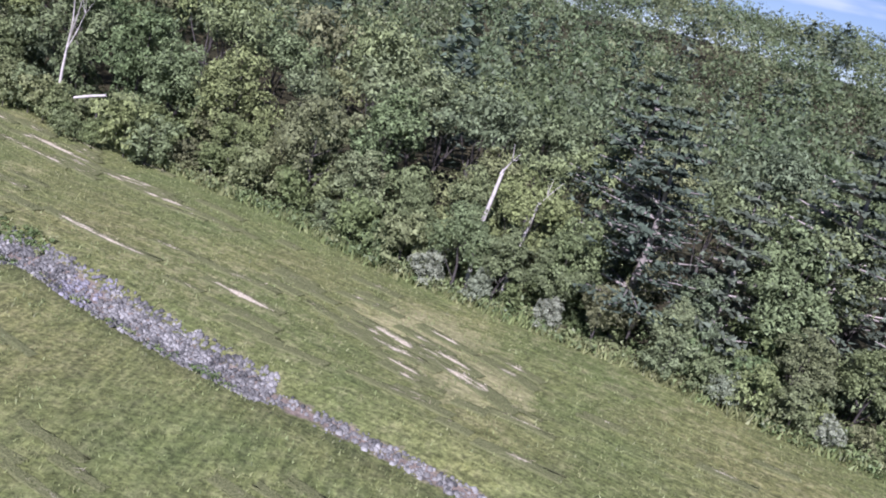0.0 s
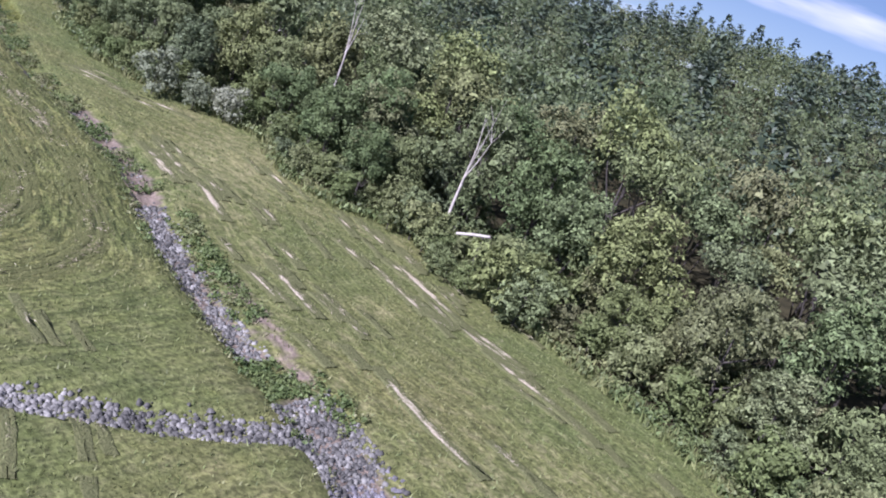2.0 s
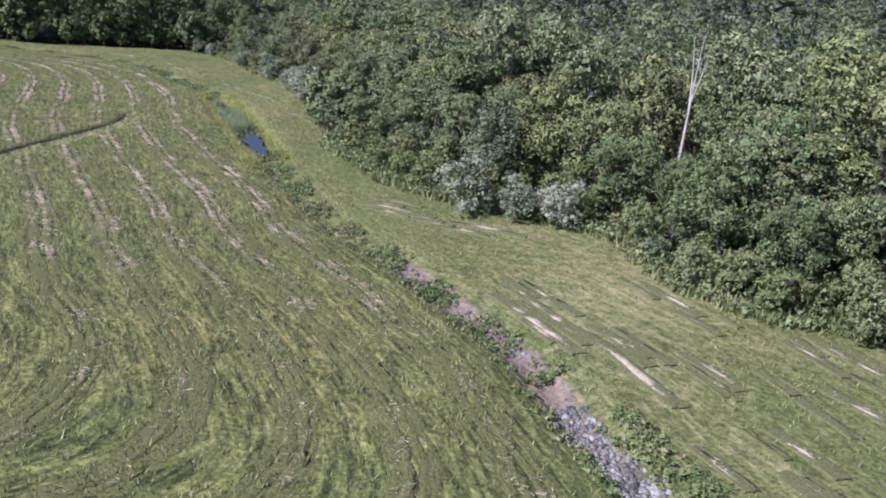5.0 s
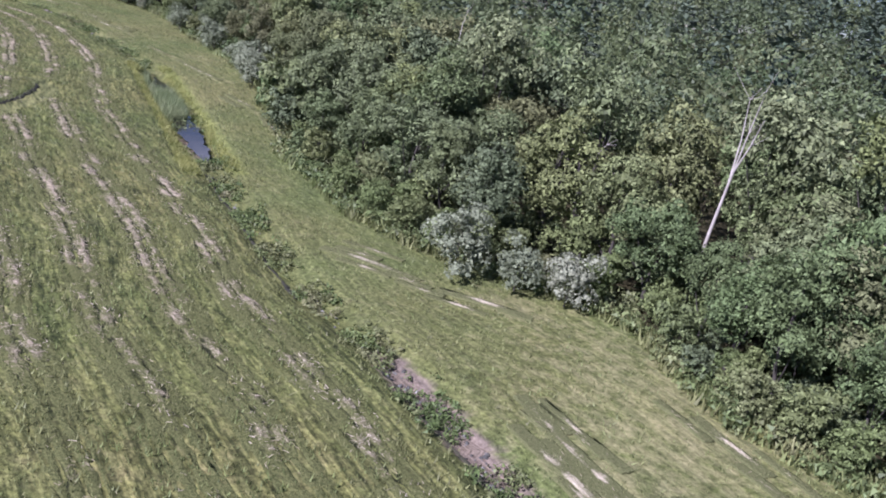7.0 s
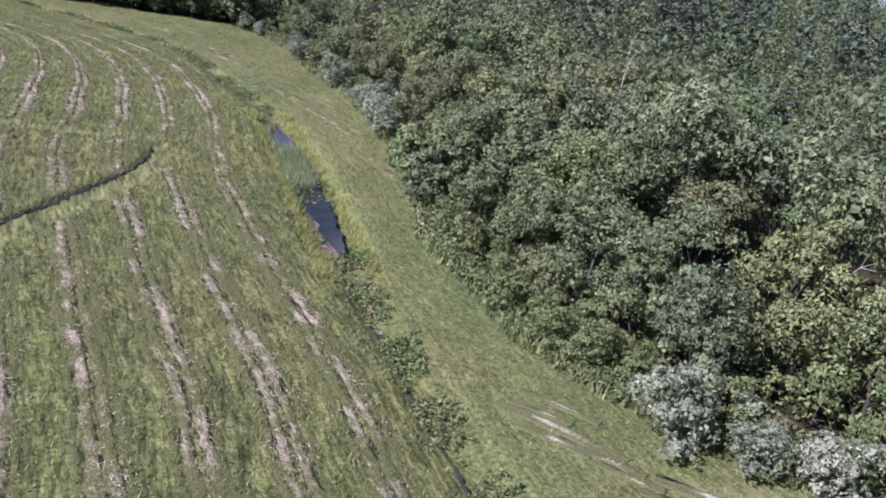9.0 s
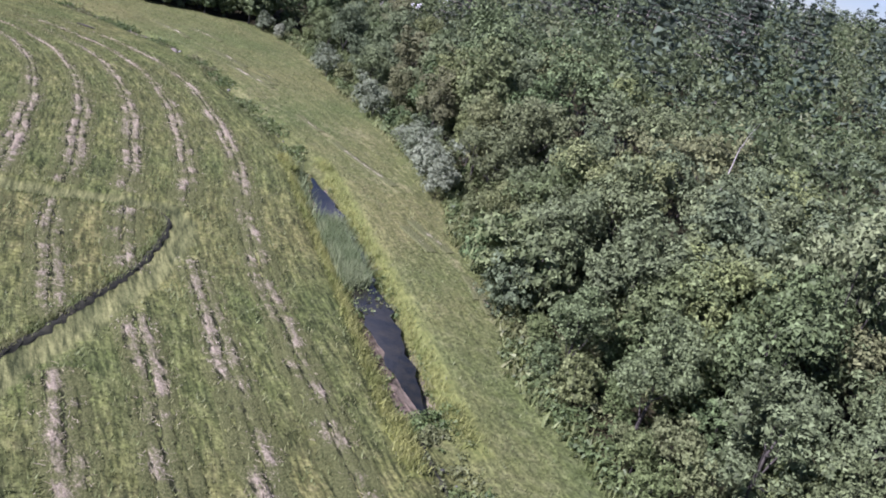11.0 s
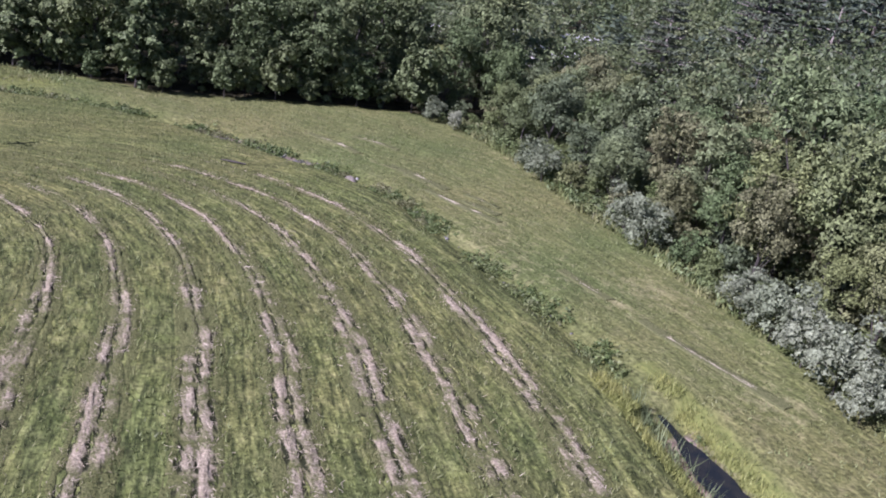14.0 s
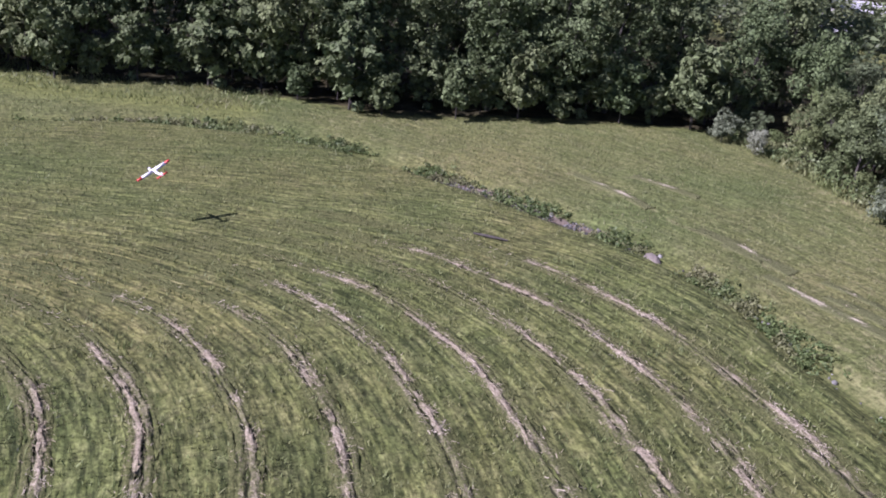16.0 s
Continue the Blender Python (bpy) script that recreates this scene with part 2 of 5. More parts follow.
M_LEAF_GREY = leaf_material("silvery_shrub_foliage", [(0.175, 0.210, 0.128), (0.215, 0.245, 0.160), (0.270, 0.292, 0.205)], 0.15, spread=(0.6, 1.4))
M_NEEDLE = leaf_material("pine_needles", [(0.065, 0.088, 0.060), (0.088, 0.108, 0.072)], 0.12, spread=(0.55, 1.45))
M_WOODS = woodland_material("far_wood_foliage", [(0.0, (0.086, 0.125, 0.055)), (0.4, (0.121, 0.153, 0.065)), (0.7, (0.100, 0.136, 0.067)), (1.0, (0.151, 0.172, 0.077))], 0.2, (0.55, 1.4))
M_PINEWOODS = woodland_material("far_pine_foliage", [(0.0, (0.062, 0.092, 0.058)), (1.0, (0.086, 0.112, 0.072))], 0.12, (0.55, 1.4))
M_BARK = surface_material("grey_brown_bark", (0.035, 0.031, 0.025), (0.075, 0.068, 0.057), 3.0)
M_PINEBARK = surface_material("pinkish_pine_bark", (0.17, 0.148, 0.125), (0.32, 0.29, 0.255), 3.0)
M_DEAD = surface_material("bleached_dead_wood", (0.34, 0.315, 0.275), (0.58, 0.55, 0.50), 2.5, 0.75)
M_STONE = surface_material("grey_blue_riprap", (0.09, 0.09, 0.10), (0.24, 0.235, 0.25), 2.2, 0.85, 0.4, 0.0, (0.6, 1.35))
M_GRASS = woodland_material("meadow_grass", [(0.0, (0.182, 0.226, 0.084)), (0.5, (0.209, 0.240, 0.097)), (1.0, (0.248, 0.255, 0.114))], 0.3, (0.5, 1.4), 0.5)
M_STRAW = hay_material("cut_hay", ((0.062, 0.075, 0.027), (0.160, 0.168, 0.066)), ((0.15, 0.128, 0.083), (0.325, 0.28, 0.197), (0.54, 0.47, 0.36)))
M_STREAK = hay_material("dry_hay_streak", ((0.092, 0.104, 0.042), (0.160, 0.168, 0.076)), ((0.34, 0.30, 0.19), (0.52, 0.465, 0.335), (0.70, 0.635, 0.50)))
M_SPOIL = surface_material("dug_spoil", (0.10, 0.088, 0.072), (0.21, 0.185, 0.155), 2.5, 0.9)
# near-black colour standing in for shade under the cut banks
M_BANK_SHADE = surface_material("bank_shade_dark", (0.016, 0.017, 0.010), (0.045, 0.045, 0.024), 1.5, 0.9)
M_HAYBITS = woodland_material("loose_hay_stems", [(0.0, (0.34, 0.295, 0.18)), (0.5, (0.47, 0.41, 0.29)), (1.0, (0.60, 0.53, 0.41))], 0.1, (0.6, 1.3), 0.6)
M_REED = woodland_material("reeds", [(0.0, (0.165, 0.22, 0.10)), (1.0, (0.28, 0.325, 0.17))], 0.25, (0.6, 1.4), 0.7)
M_SEDGE = woodland_material("yellow_sedge", [(0.0, (0.22, 0.255, 0.075)), (1.0, (0.33, 0.34, 0.115))], 0.25, (0.55, 1.35), 0.7)
M_WEED = woodland_material("ditch_weeds", [(0.0, (0.10, 0.15, 0.05)), (0.6, (0.15, 0.195, 0.07)), (1.0, (0.21, 0.21, 0.105))], 0.25, (0.55, 1.35), 0.8)
M_UNDER = woodland_material("bramble_leaves", [(0.0, (0.095, 0.135, 0.050)), (0.6, (0.135, 0.176, 0.068)), (1.0, (0.176, 0.194, 0.086))], 0.15, (0.55, 1.4), 0.5)
M_ROOF = surface_material("white_metal_roof", (0.58, 0.59, 0.60), (0.72, 0.72, 0.73), 0.6, 0.35, 0.05)
M_SIDING = surface_material("pale_siding", (0.55, 0.54, 0.50), (0.66, 0.65, 0.61), 1.0, 0.7, 0.1)
M_PANE = surface_material("dark_window_pane", (0.02, 0.025, 0.03), (0.04, 0.045, 0.05), 1.0, 0.1, 0.0)
M_FOAM = surface_material("white_foam_skin", (0.78, 0.78, 0.77), (0.85, 0.85, 0.84), 3.0, 0.4, 0.02)
M_RED = surface_material("red_trim_film", (0.55, 0.05, 0.04), (0.65, 0.08, 0.06), 3.0, 0.35, 0.02)
M_BLACK = surface_material("black_plastic", (0.02, 0.02, 0.02), (0.04, 0.04, 0.04), 3.0, 0.4, 0.02)


# ---- mesh tools ----
def mesh(name, v, f, mat, smooth=False):
    v, f = np.asarray(v, dtype=np.float32), np.asarray(f, dtype=np.int32)
    me = bpy.data.meshes.new(name)
    me.vertices.add(len(v))
    me.vertices.foreach_set("co", v.ravel())
    me.loops.add(f.size)
    me.loops.foreach_set("vertex_index", f.ravel())
    me.polygons.add(len(f))
    me.polygons.foreach_set("loop_start", np.arange(0, f.size, f.shape[1], dtype=np.int32))
    me.update(calc_edges=True)
    if smooth:
        me.polygons.foreach_set("use_smooth", np.ones(len(f), dtype=bool))
    me.materials.append(mat)
    return me


def part(name, me, parent=None, label=""):
    ob = new(name, me)
    ob.parent = parent
    return tagged(ob, label)


def join(*pieces):
    vs, fs, n = [], [], 0
    for v, f in pieces:
        if len(v):
            vs.append(np.asarray(v, float)), fs.append(np.asarray(f) + n)
            n += len(v)
    return np.concatenate(vs), np.concatenate(fs)


def tube(points, radii, sides=7):
    """A tapered bent limb."""
    pts = np.array(points, float)
    rings = []
    for i, pnt in enumerate(pts):
        d = pts[min(i + 1, len(pts) - 1)] - pts[max(i - 1, 0)]
        d = d / (np.linalg.norm(d) + 1e-9)
        a = np.cross(d, (0.31, 0.95, 0.05))
        a /= np.linalg.norm(a) + 1e-9
        b = np.cross(d, a)
        ang = np.arange(sides) * 2 * np.pi / sides
        rings.append(pnt + radii[i] * (np.cos(ang)[:, None] * a + np.sin(ang)[:, None] * b))
    v = np.concatenate(rings)
    f = []
    for i in range(len(pts) - 1):
        for k in range(sides):
            j = (k + 1) % sides
            f.append((i * sides + k, i * sides + j, (i + 1) * sides + j, (i + 1) * sides + k))
    return v, np.array(f)


def box(cx, cy, cz, sx, sy, sz):
    v = np.array([(x, y, z) for z in (-1, 1) for y in (-1, 1) for x in (-1, 1)], float) * (sx / 2, sy / 2, sz / 2) + (cx, cy, cz)
    return v, np.array([(0, 2, 3, 1), (4, 5, 7, 6), (0, 1, 5, 4), (2, 6, 7, 3), (0, 4, 6, 2), (1, 3, 7, 5)])


def unit(a):
    return a / (np.linalg.norm(a, axis=-1, keepdims=True) + 1e-9)


def leaves(rng, c, out, size, droop=0.2, narrow=0.62, wild=0.42):
    """Pointed leaf sprays at the points c, facing more or less along out."""
    n = len(c)
    nrm = unit(out + rng.normal(0, wild, (n, 3)) + (0, 0, 0.14))
    a = unit(np.cross(nrm, rng.normal(0, 1, (n, 3))))
    a[:, 2] -= droop
    a = unit(a)
    b = unit(np.cross(nrm, a))
    L = (size * rng.uniform(0.6, 1.4, n))[:, None]
    W = L * narrow * rng.uniform(0.7, 1.2, (n, 1))
    v = np.stack([c - a * L * 0.4 + b * W * 0.5, c - a * L * 0.4 - b * W * 0.5, c + a * L * 0.6], 1).reshape(-1, 3)
    return v, np.arange(3 * n).reshape(-1, 3)


def blades(rng, c, height, width, lean=0.35):
    """Single grass blades, each a leaning triangle."""
    n = len(c)
    ang = rng.uniform(0, 2 * np.pi, n)
    side = np.stack([np.cos(ang), np.sin(ang), np.zeros(n)], 1)
    h = (height * rng.uniform(0.6, 1.4, n))[:, None]
    tip = np.concatenate([rng.normal(0, lean, (n, 2)), np.ones((n, 1))], 1) * h
    w = (width * rng.uniform(0.6, 1.4, n))[:, None]
    v = np.stack([c - side * w / 2, c + side * w / 2, c + tip], 1).reshape(-1, 3)
    return v, np.arange(3 * n).reshape(-1, 3)


def lobes_on(rng, n, centre, radii, lob, low=-0.55):
    """Centres and radii of the leafy lobes that make up a crown."""
    k = np.arange(n) + 0.5
    z = 1 - k / n * (1 - low)
    ang = k * 2.39996 + rng.uniform(0, 6.28)
    r = np.sqrt(np.clip(1 - z * z, 0, 1))
    d = np.stack([r * np.cos(ang), r * np.sin(ang), z], 1) + rng.normal(0, 0.16, (n, 3))
    return np.array(centre) + d * np.array(radii) * rng.uniform(0.6, 1.12, (n, 1)), lob * rng.uniform(0.65, 1.4, n)


def crown(rng, lc, lr, per, size, flat=0.8, heart=30, bulk=0.26, **kw):
    """Sprays over every lobe, more on top than beneath, round a dense heart of larger shaded sprays."""
    cs, ns, inner, face, big = [], [], [], [], []
    for c, r in zip(lc, lr):
        k = int(per * (r / np.mean(lr)) ** 2)
        m = max(8, k // 13)
        tuft = unit(rng.normal(0, 1, (m, 3)) + (0, 0, 0.42))
        reach = rng.uniform(0.74, 1.14, m)
        i = rng.integers(0, m, k)
        d = unit(tuft[i] + rng.normal(0, 0.2, (k, 3)))
        cs.append(c + d * (r * reach[i] * rng.uniform(0.88, 1.06, k))[:, None] * (1, 1, flat))
        ns.append(tuft[i] * 0.6 + d * 0.4)
        d = unit(rng.normal(0, 1, (heart, 3)))
        inner.append(c + d * (r * rng.uniform(0.22, 0.52, heart))[:, None] * (1, 1, flat))
        face.append(d)
        big.append(np.full(heart, r * bulk))
    return join(leaves(rng, np.concatenate(cs), np.concatenate(ns), size, **kw),
                leaves(rng, np.concatenate(inner), np.concatenate(face), np.concatenate(big), 0.1, 0.9, 0.3))


# ---- plan of the place (metres; the camera flies along it towards -x) ----
EDGE = [(95, 18), (60, 29), (40, 35), (22.6, 39.3), (15, 41.5), (10, 44), (4, 45.3), (-3.3, 47.5), (-8, 50.2), (-12, 52.2), (-19, 54.8), (-25, 57), (-29, 59.5), (-33, 59), (-36, 56.2), (-41, 56.5), (-44.5, 58.8), (-47.3, 61.2), (-52, 61.3), (-55.5, 60), (-60, 58.6), (-66, 59.2), (-73, 62), (-78, 63.6), (-83.6, 68.8), (-92, 72.5), (-97, 76.6), (-101, 79), (-106, 80.6), (-112, 82.7), (-118, 85.2), (-124, 86.6), (-134, 90.8), (-141, 92.7), (-150, 93.6), (-154, 85.6), (-156.3, 77.4), (-158.4, 69.2), (-162.3, 64.8), (-167, 58), (-169, 51.7), (-173.4, 45.3), (-177, 34), (-182, 12), (-186, -20)]
BACK = [(-215, -45), (-300, 20), (-330, 160), (-300, 300), (-160, 330), (40, 330), (200, 270), (240, 120), (180, 0)]
DITCH = [(30, 17), (12, 24), (0, 28.4), (-8, 31), (-12.7, 33.1), (-17.4, 35.6), (-22.4, 36.6), (-26.3, 37.8), (-30, 39.3), (-34, 41.2), (-40, 44.3), (-45, 46), (-50.5, 47.7), (-57, 49), (-61, 50.4), (-65, 52.1), (-70, 54), (-75, 56.1), (-78, 57.6), (-87.5, 62), (-96.5, 66), (-102.5, 68.7), (-107, 70), (-112.5, 71.3), (-121, 72.7), (-128, 74.0), (-133.5, 73.7), (-138.5, 71.8), (-144, 69.6), (-148.5, 67.4), (-153, 64.7), (-156.2, 61.2), (-159.6, 55.9), (-160.7, 49.5), (-162, 45), (-165, 34), (-170, 10)]
BRANCH = [(-17.4, 34.8), (-18.7, 32), (-19.9, 30.2), (-21.5, 28), (-23, 26), (-26, 20), (-30, 11)]
LOOP = [(-74, 33), (-79, 38.5), (-83, 42.8), (-86, 46.8), (-89, 50.6), (-92.3, 53.6), (-95, 55.4), (-96.9, 55.3), (-98.1, 53.2), (-99, 50.5), (-100, 47.8), (-101.5, 45), (-104, 40), (-108, 33)]
RUTS = [[(-46, 50.5), (-40.5, 48.7), (-34, 46.2), (-28.8, 43.9), (-25, 42.8), (-21.7, 41.6), (-16.7, 39.8), (-11.5, 38.4), (-6, 36.6)],
        [(-41.4, 55.8), (-37.6, 54.4), (-33.8, 52.9)],
        [(-34.4, 56.4), (-28.3, 53.2), (-23.6, 51.1), (-19.2, 49.2), (-15.8, 48), (-11.6, 46.3)],
        [(-29.6, 53), (-23, 51), (-16.7, 49)], [(-4.3, 40.1), (-2, 38.6), (3.2, 35.5), (5, 33.4)],
        [(-145, 76.1), (-140.5, 77), (-137, 77.2), (-132.7, 78.4), (-128.2, 78.7)], [(-143.4, 79.6), (-139, 81.7)],
        [(-130, 77), (-123.2, 77.8)], [(-116, 75.8), (-110.4, 75.2), (-104.6, 74.5), (-100, 74)], [(-95, 71), (-89.5, 70.1), (-85.6, 68.5), (-80, 65)],
        [(-45, 48.2), (-41.4, 46.9), (-36, 45)], [(-61, 53.6), (-54.8, 55.7), (-51, 57.5)]]
HOUSES = [(-183, 141), (-205, 130), (-191, 155.5), (-205.4, 149)]


def dense(line, step=1.0):
    out = []
    for (x0, y0), (x1, y1) in zip(line, line[1:]):
        k = max(1, int(math.hypot(x1 - x0, y1 - y0) / step))
        out += [(x0 + (x1 - x0) * i / k, y0 + (y1 - y0) * i / k) for i in range(k)]
    return np.array(out + [line[-1]], float)


def smooth_line(line, step=0.5, passes=6):
    p = dense(line, step)
    for _ in range(passes):
        p[1:-1] = 0.25 * p[:-2] + 0.5 * p[1:-1] + 0.25 * p[2:]
    return p


def dist_to(line, x, y):
    """Distance from points to a polyline."""
    best = np.full(np.shape(x), 1e9)
    for (x0, y0), (x1, y1) in zip(line[:-1], line[1:]):
        dx, dy = x1 - x0, y1 - y0
        t = np.clip(((x - x0) * dx + (y - y0) * dy) / (dx * dx + dy * dy + 1e-9), 0, 1)
        best = np.minimum(best, np.hypot(x - x0 - t * dx, y - y0 - t * dy))
    return best


def inside(poly, x, y):
    r = np.zeros(np.shape(x), bool)
    for (x0, y0), (x1, y1) in zip(poly, poly[1:] + poly[:1]):
        if y0 != y1:
            r ^= ((y0 > y) != (y1 > y)) & (x < (x1 - x0) * (y - y0) / (y1 - y0) + x0)
    return r


WOODS = EDGE + BACK


def smoothstep(a, b, x):
    t = np.clip((x - a) / (b - a), 0, 1)
    return t * t * (3 - 2 * t)


def wave(x, y, s, k):
    return np.sin(x * s + k) * np.cos(y * s * 1.13 - 1.7 * k) + 0.5 * np.sin(x * s * 2.3 + y * s * 1.9 + k)


def hill(x, y):
    """The wooded rise behind the meadow: highest to the north-east, low to the west."""
    v = 0.293 * x + 0.955 * y - 44
    u = -0.955 * x + 0.293 * y
    top = 23.5 - 21.5 * smoothstep(130, 340, u)
    return top * smoothstep(28, 190, v) * (1 - 0.45 * smoothstep(230, 700, v)) + 0.6 * wave(x, y, 0.05, 2.0) * smoothstep(30, 90, v)


POOL_A, POOL_B = (-76.5, 57.0), (-103.2, 69.0)


def ground_z(x, y):
    x, y = np.asarray(x, float), np.asarray(y, float)
    z = hill(x, y) + 0.05 * wave(x, y, 0.35, 0.4) + 0.12 * wave(x, y, 0.07, 1.1)
    d = dist_to(DITCH, x, y)
    deep = np.where((x < POOL_A[0]) & (x > POOL_B[0]), 0.95, np.where((x > -50), 0.45, 0.4))
    wide = np.where((x < POOL_A[0]) & (x > POOL_B[0]), 1.7, np.where(x > -22, 1.5, 1.0))
    z = z - deep * np.exp(-(d / wide) ** 4)
    z = z - 0.3 * np.exp(-(dist_to(BRANCH, x, y) / 0.8) ** 4)
    z = z - 0.16 * np.exp(-(dist_to(LOOP, x, y) / 0.8) ** 4)
    return z


DX, DY = np.array(DITCH)[::-1].T


def row_bend(x):
    d = np.clip(-118 - x, 0, None)
    return 0.14 * d - 0.00085 * d ** 3


def row_first(x):
    """How far the first windrow lies from the ditch, and how far apart the rows are."""
    first, gap = 0.0, 0.0
    for o in (-6, -3, 0, 3, 6):
        first = first + 0.2 * np.interp(x + o, (-118, -110, -105, -92, -80, -70, -62), (4.3, 5.0, 5.5, 6.8, 5.2, 3.7, 3.6))
        gap = gap + 0.2 * np.interp(x + o, (-130, -117, -107, -92, -70, -62), (2.75, 3.12, 3.65, 3.42, 3.1, 3.05))
    return first, gap


def row_y(k, x):
    """Where windrow k runs: it follows the ditch and swings south at the far end."""
    xs = np.clip(x, -118, None)
    first, gap = row_first(x)
    return np.interp(xs, DX, DY) - first - gap * k + row_bend(x)


def row_index(x, y):
    xs = np.clip(x, -118, None)
    first, gap = row_first(x)
    return (np.interp(xs, DX, DY) + row_bend(x) - y - first) / gap


# ---- ground: one sheet to the horizon ----
def build_ground():
    near_x, near_y = np.arange(-182, 42, 0.6), np.arange(4, 98, 0.6)
    xs = np.concatenate([[-4500, -2500, -1200, -700], np.arange(-480, -182, 12), near_x, np.arange(42, 320, 12), [500, 900, 1800, 4500]])
    ys = np.concatenate([[-4500, -2200, -900, -400, -200], np.arange(-110, 4, 6), near_y, np.arange(98, 420, 10), [600, 1100, 2200, 4500]])
    X, Y = np.meshgrid(xs, ys, indexing="ij")
    Z = ground_z(X, Y)
    nx, ny = X.shape
    idx = np.arange(nx * ny).reshape(nx, ny)
    f = np.stack([idx[:-1, :-1], idx[1:, :-1], idx[1:, 1:], idx[:-1, 1:]], -1).reshape(-1, 4)
    me = mesh("ground", np.stack([X, Y, Z], -1).reshape(-1, 3), f, M_GROUND, True)
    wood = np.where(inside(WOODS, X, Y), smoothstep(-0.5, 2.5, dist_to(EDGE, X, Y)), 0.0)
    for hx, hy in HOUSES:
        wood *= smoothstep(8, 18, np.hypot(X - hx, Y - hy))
    dry = np.zeros_like(X)
    for r in RUTS:
        dry = np.maximum(dry, 0.62 * np.exp(-(dist_to(r, X, Y) / 0.55) ** 2) * (0.75 + 0.35 * wave(X, Y, 0.8, 3.0)))
    dd, de = dist_to(DITCH, X, Y), dist_to(EDGE, X, Y)
    north = inside([(p[0], p[1]) for p in DITCH] + [(-186, -20)] + EDGE[::-1], X, Y)
    dry = np.maximum(dry, np.where(north, np.interp(X, (-62, -44), (0.2, 0.29)) + 0.16 * wave(X, Y, 0.13, 0.9), 0.0))
    for px, py, pr in ((0, 40, 5), (3, 36, 4), (-31, 57.2, 1.6), (-52, 57.5, 4), (-24, 46, 2), (-101, 74, 3), (-112, 79, 4)):
        dry = np.maximum(dry, (0.52 + 0.2 * (px > -5)) * np.exp(-((X - px) ** 2 + (Y - py) ** 2) / pr ** 2))
    k = row_index(X, Y)
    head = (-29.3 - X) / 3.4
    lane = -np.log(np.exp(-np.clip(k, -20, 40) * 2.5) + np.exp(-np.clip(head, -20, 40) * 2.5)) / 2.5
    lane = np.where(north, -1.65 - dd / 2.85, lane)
    mown = (k > -0.5) & (k < 12.5) & (X < -40) & (X > -137)
    off = (k - np.round(k)) * 2.85
    dry = np.maximum(dry, np.where(mown, (0.36 + 0.22 * wave(X, Y, 0.6, 2.0)) * np.exp(-(off / 0.38) ** 2), 0))
    dry = np.where(mown, dry - 0.3 * np.exp(-((np.abs(off) - 0.95) / 0.3) ** 2), dry)
    lush = np.zeros_like(X)
    pool = (X < -73) & (X > -106)
    lush = np.maximum(lush, np.where(pool, np.exp(-((dd - 1.6) / 0.65) ** 2), 0.45 * np.exp(-(dd / 1.3) ** 2)))
    lush = np.maximum(lush, 0.7 * np.exp(-(dist_to([(-176, 40), (-167, 50), (-161, 60)], X, Y) / 3.5) ** 2))
    mud = np.where((X < -77.5) & (X > -102), np.exp(-(dd / 1.2) ** 4), 0.3 * np.exp(-(dd / 0.6) ** 2))
    mud = np.where((X > -52) & (X < 20) & ((X > -19.8) | (X < -22.2)), np.maximum(mud, np.exp(-(dd / np.where(X > -4.5, 0.5, np.where(X > -22, 1.0, 0.6))) ** 4)), mud)
    mud = np.maximum(mud, np.where((X < -36.5) & (X > -51), 1.1 * np.exp(-((dd - 0.1) / 0.75) ** 4), 0))
    mud = np.maximum(mud, 0.85 * np.exp(-(dist_to([(-28.6, 40.4), (-25, 39.2), (-22.7, 38.3), (-19.6, 37.0)], X, Y) / 0.5) ** 2))
    mud = np.maximum(mud, np.where((X < -136.5) & (X > -147), 0.9 * np.exp(-(dd / 0.65) ** 4), 0))
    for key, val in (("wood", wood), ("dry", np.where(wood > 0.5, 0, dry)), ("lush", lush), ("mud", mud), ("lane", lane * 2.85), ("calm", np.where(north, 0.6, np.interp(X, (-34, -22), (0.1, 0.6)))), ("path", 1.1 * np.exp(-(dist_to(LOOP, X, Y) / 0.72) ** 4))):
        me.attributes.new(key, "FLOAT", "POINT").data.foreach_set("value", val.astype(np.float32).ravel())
    tagged(new("ground", me), "mown meadow ground running into woodland floor", "ground", kind="structure")


build_ground()


def water_strip(line, half):
    p = smooth_line(line, 0.6)
    d = unit(np.gradient(p, axis=0))
    nrm = np.stack([-d[:, 1], d[:, 0]], 1)
    k = np.arange(len(p))
    taper = np.clip(np.minimum(k, len(p) - 1 - k) / 9.0, 0.05, 1) ** 0.7
    w = (half * taper * (1 + 0.3 * np.sin(k * 0.9) * np.cos(k * 0.37) + 0.14 * np.sin(k * 2.1 + 1)))[:, None]
    v = np.concatenate([p + nrm * w, p - nrm * w])
    v = np.concatenate([v, np.full((len(v), 1), -0.52)], 1)
    n = len(p)
    f = np.array([(i, i + n, i + n + 1, i + 1) for i in range(n - 1)])
    return mesh("water", v, f, M_WATER)


tagged(new("water", water_strip([(-77, 57.2), (-87.5, 62), (-96.5, 66), (-103, 68.9)], 0.8)), "still dark water in the widened ditch", "water", kind="structure")


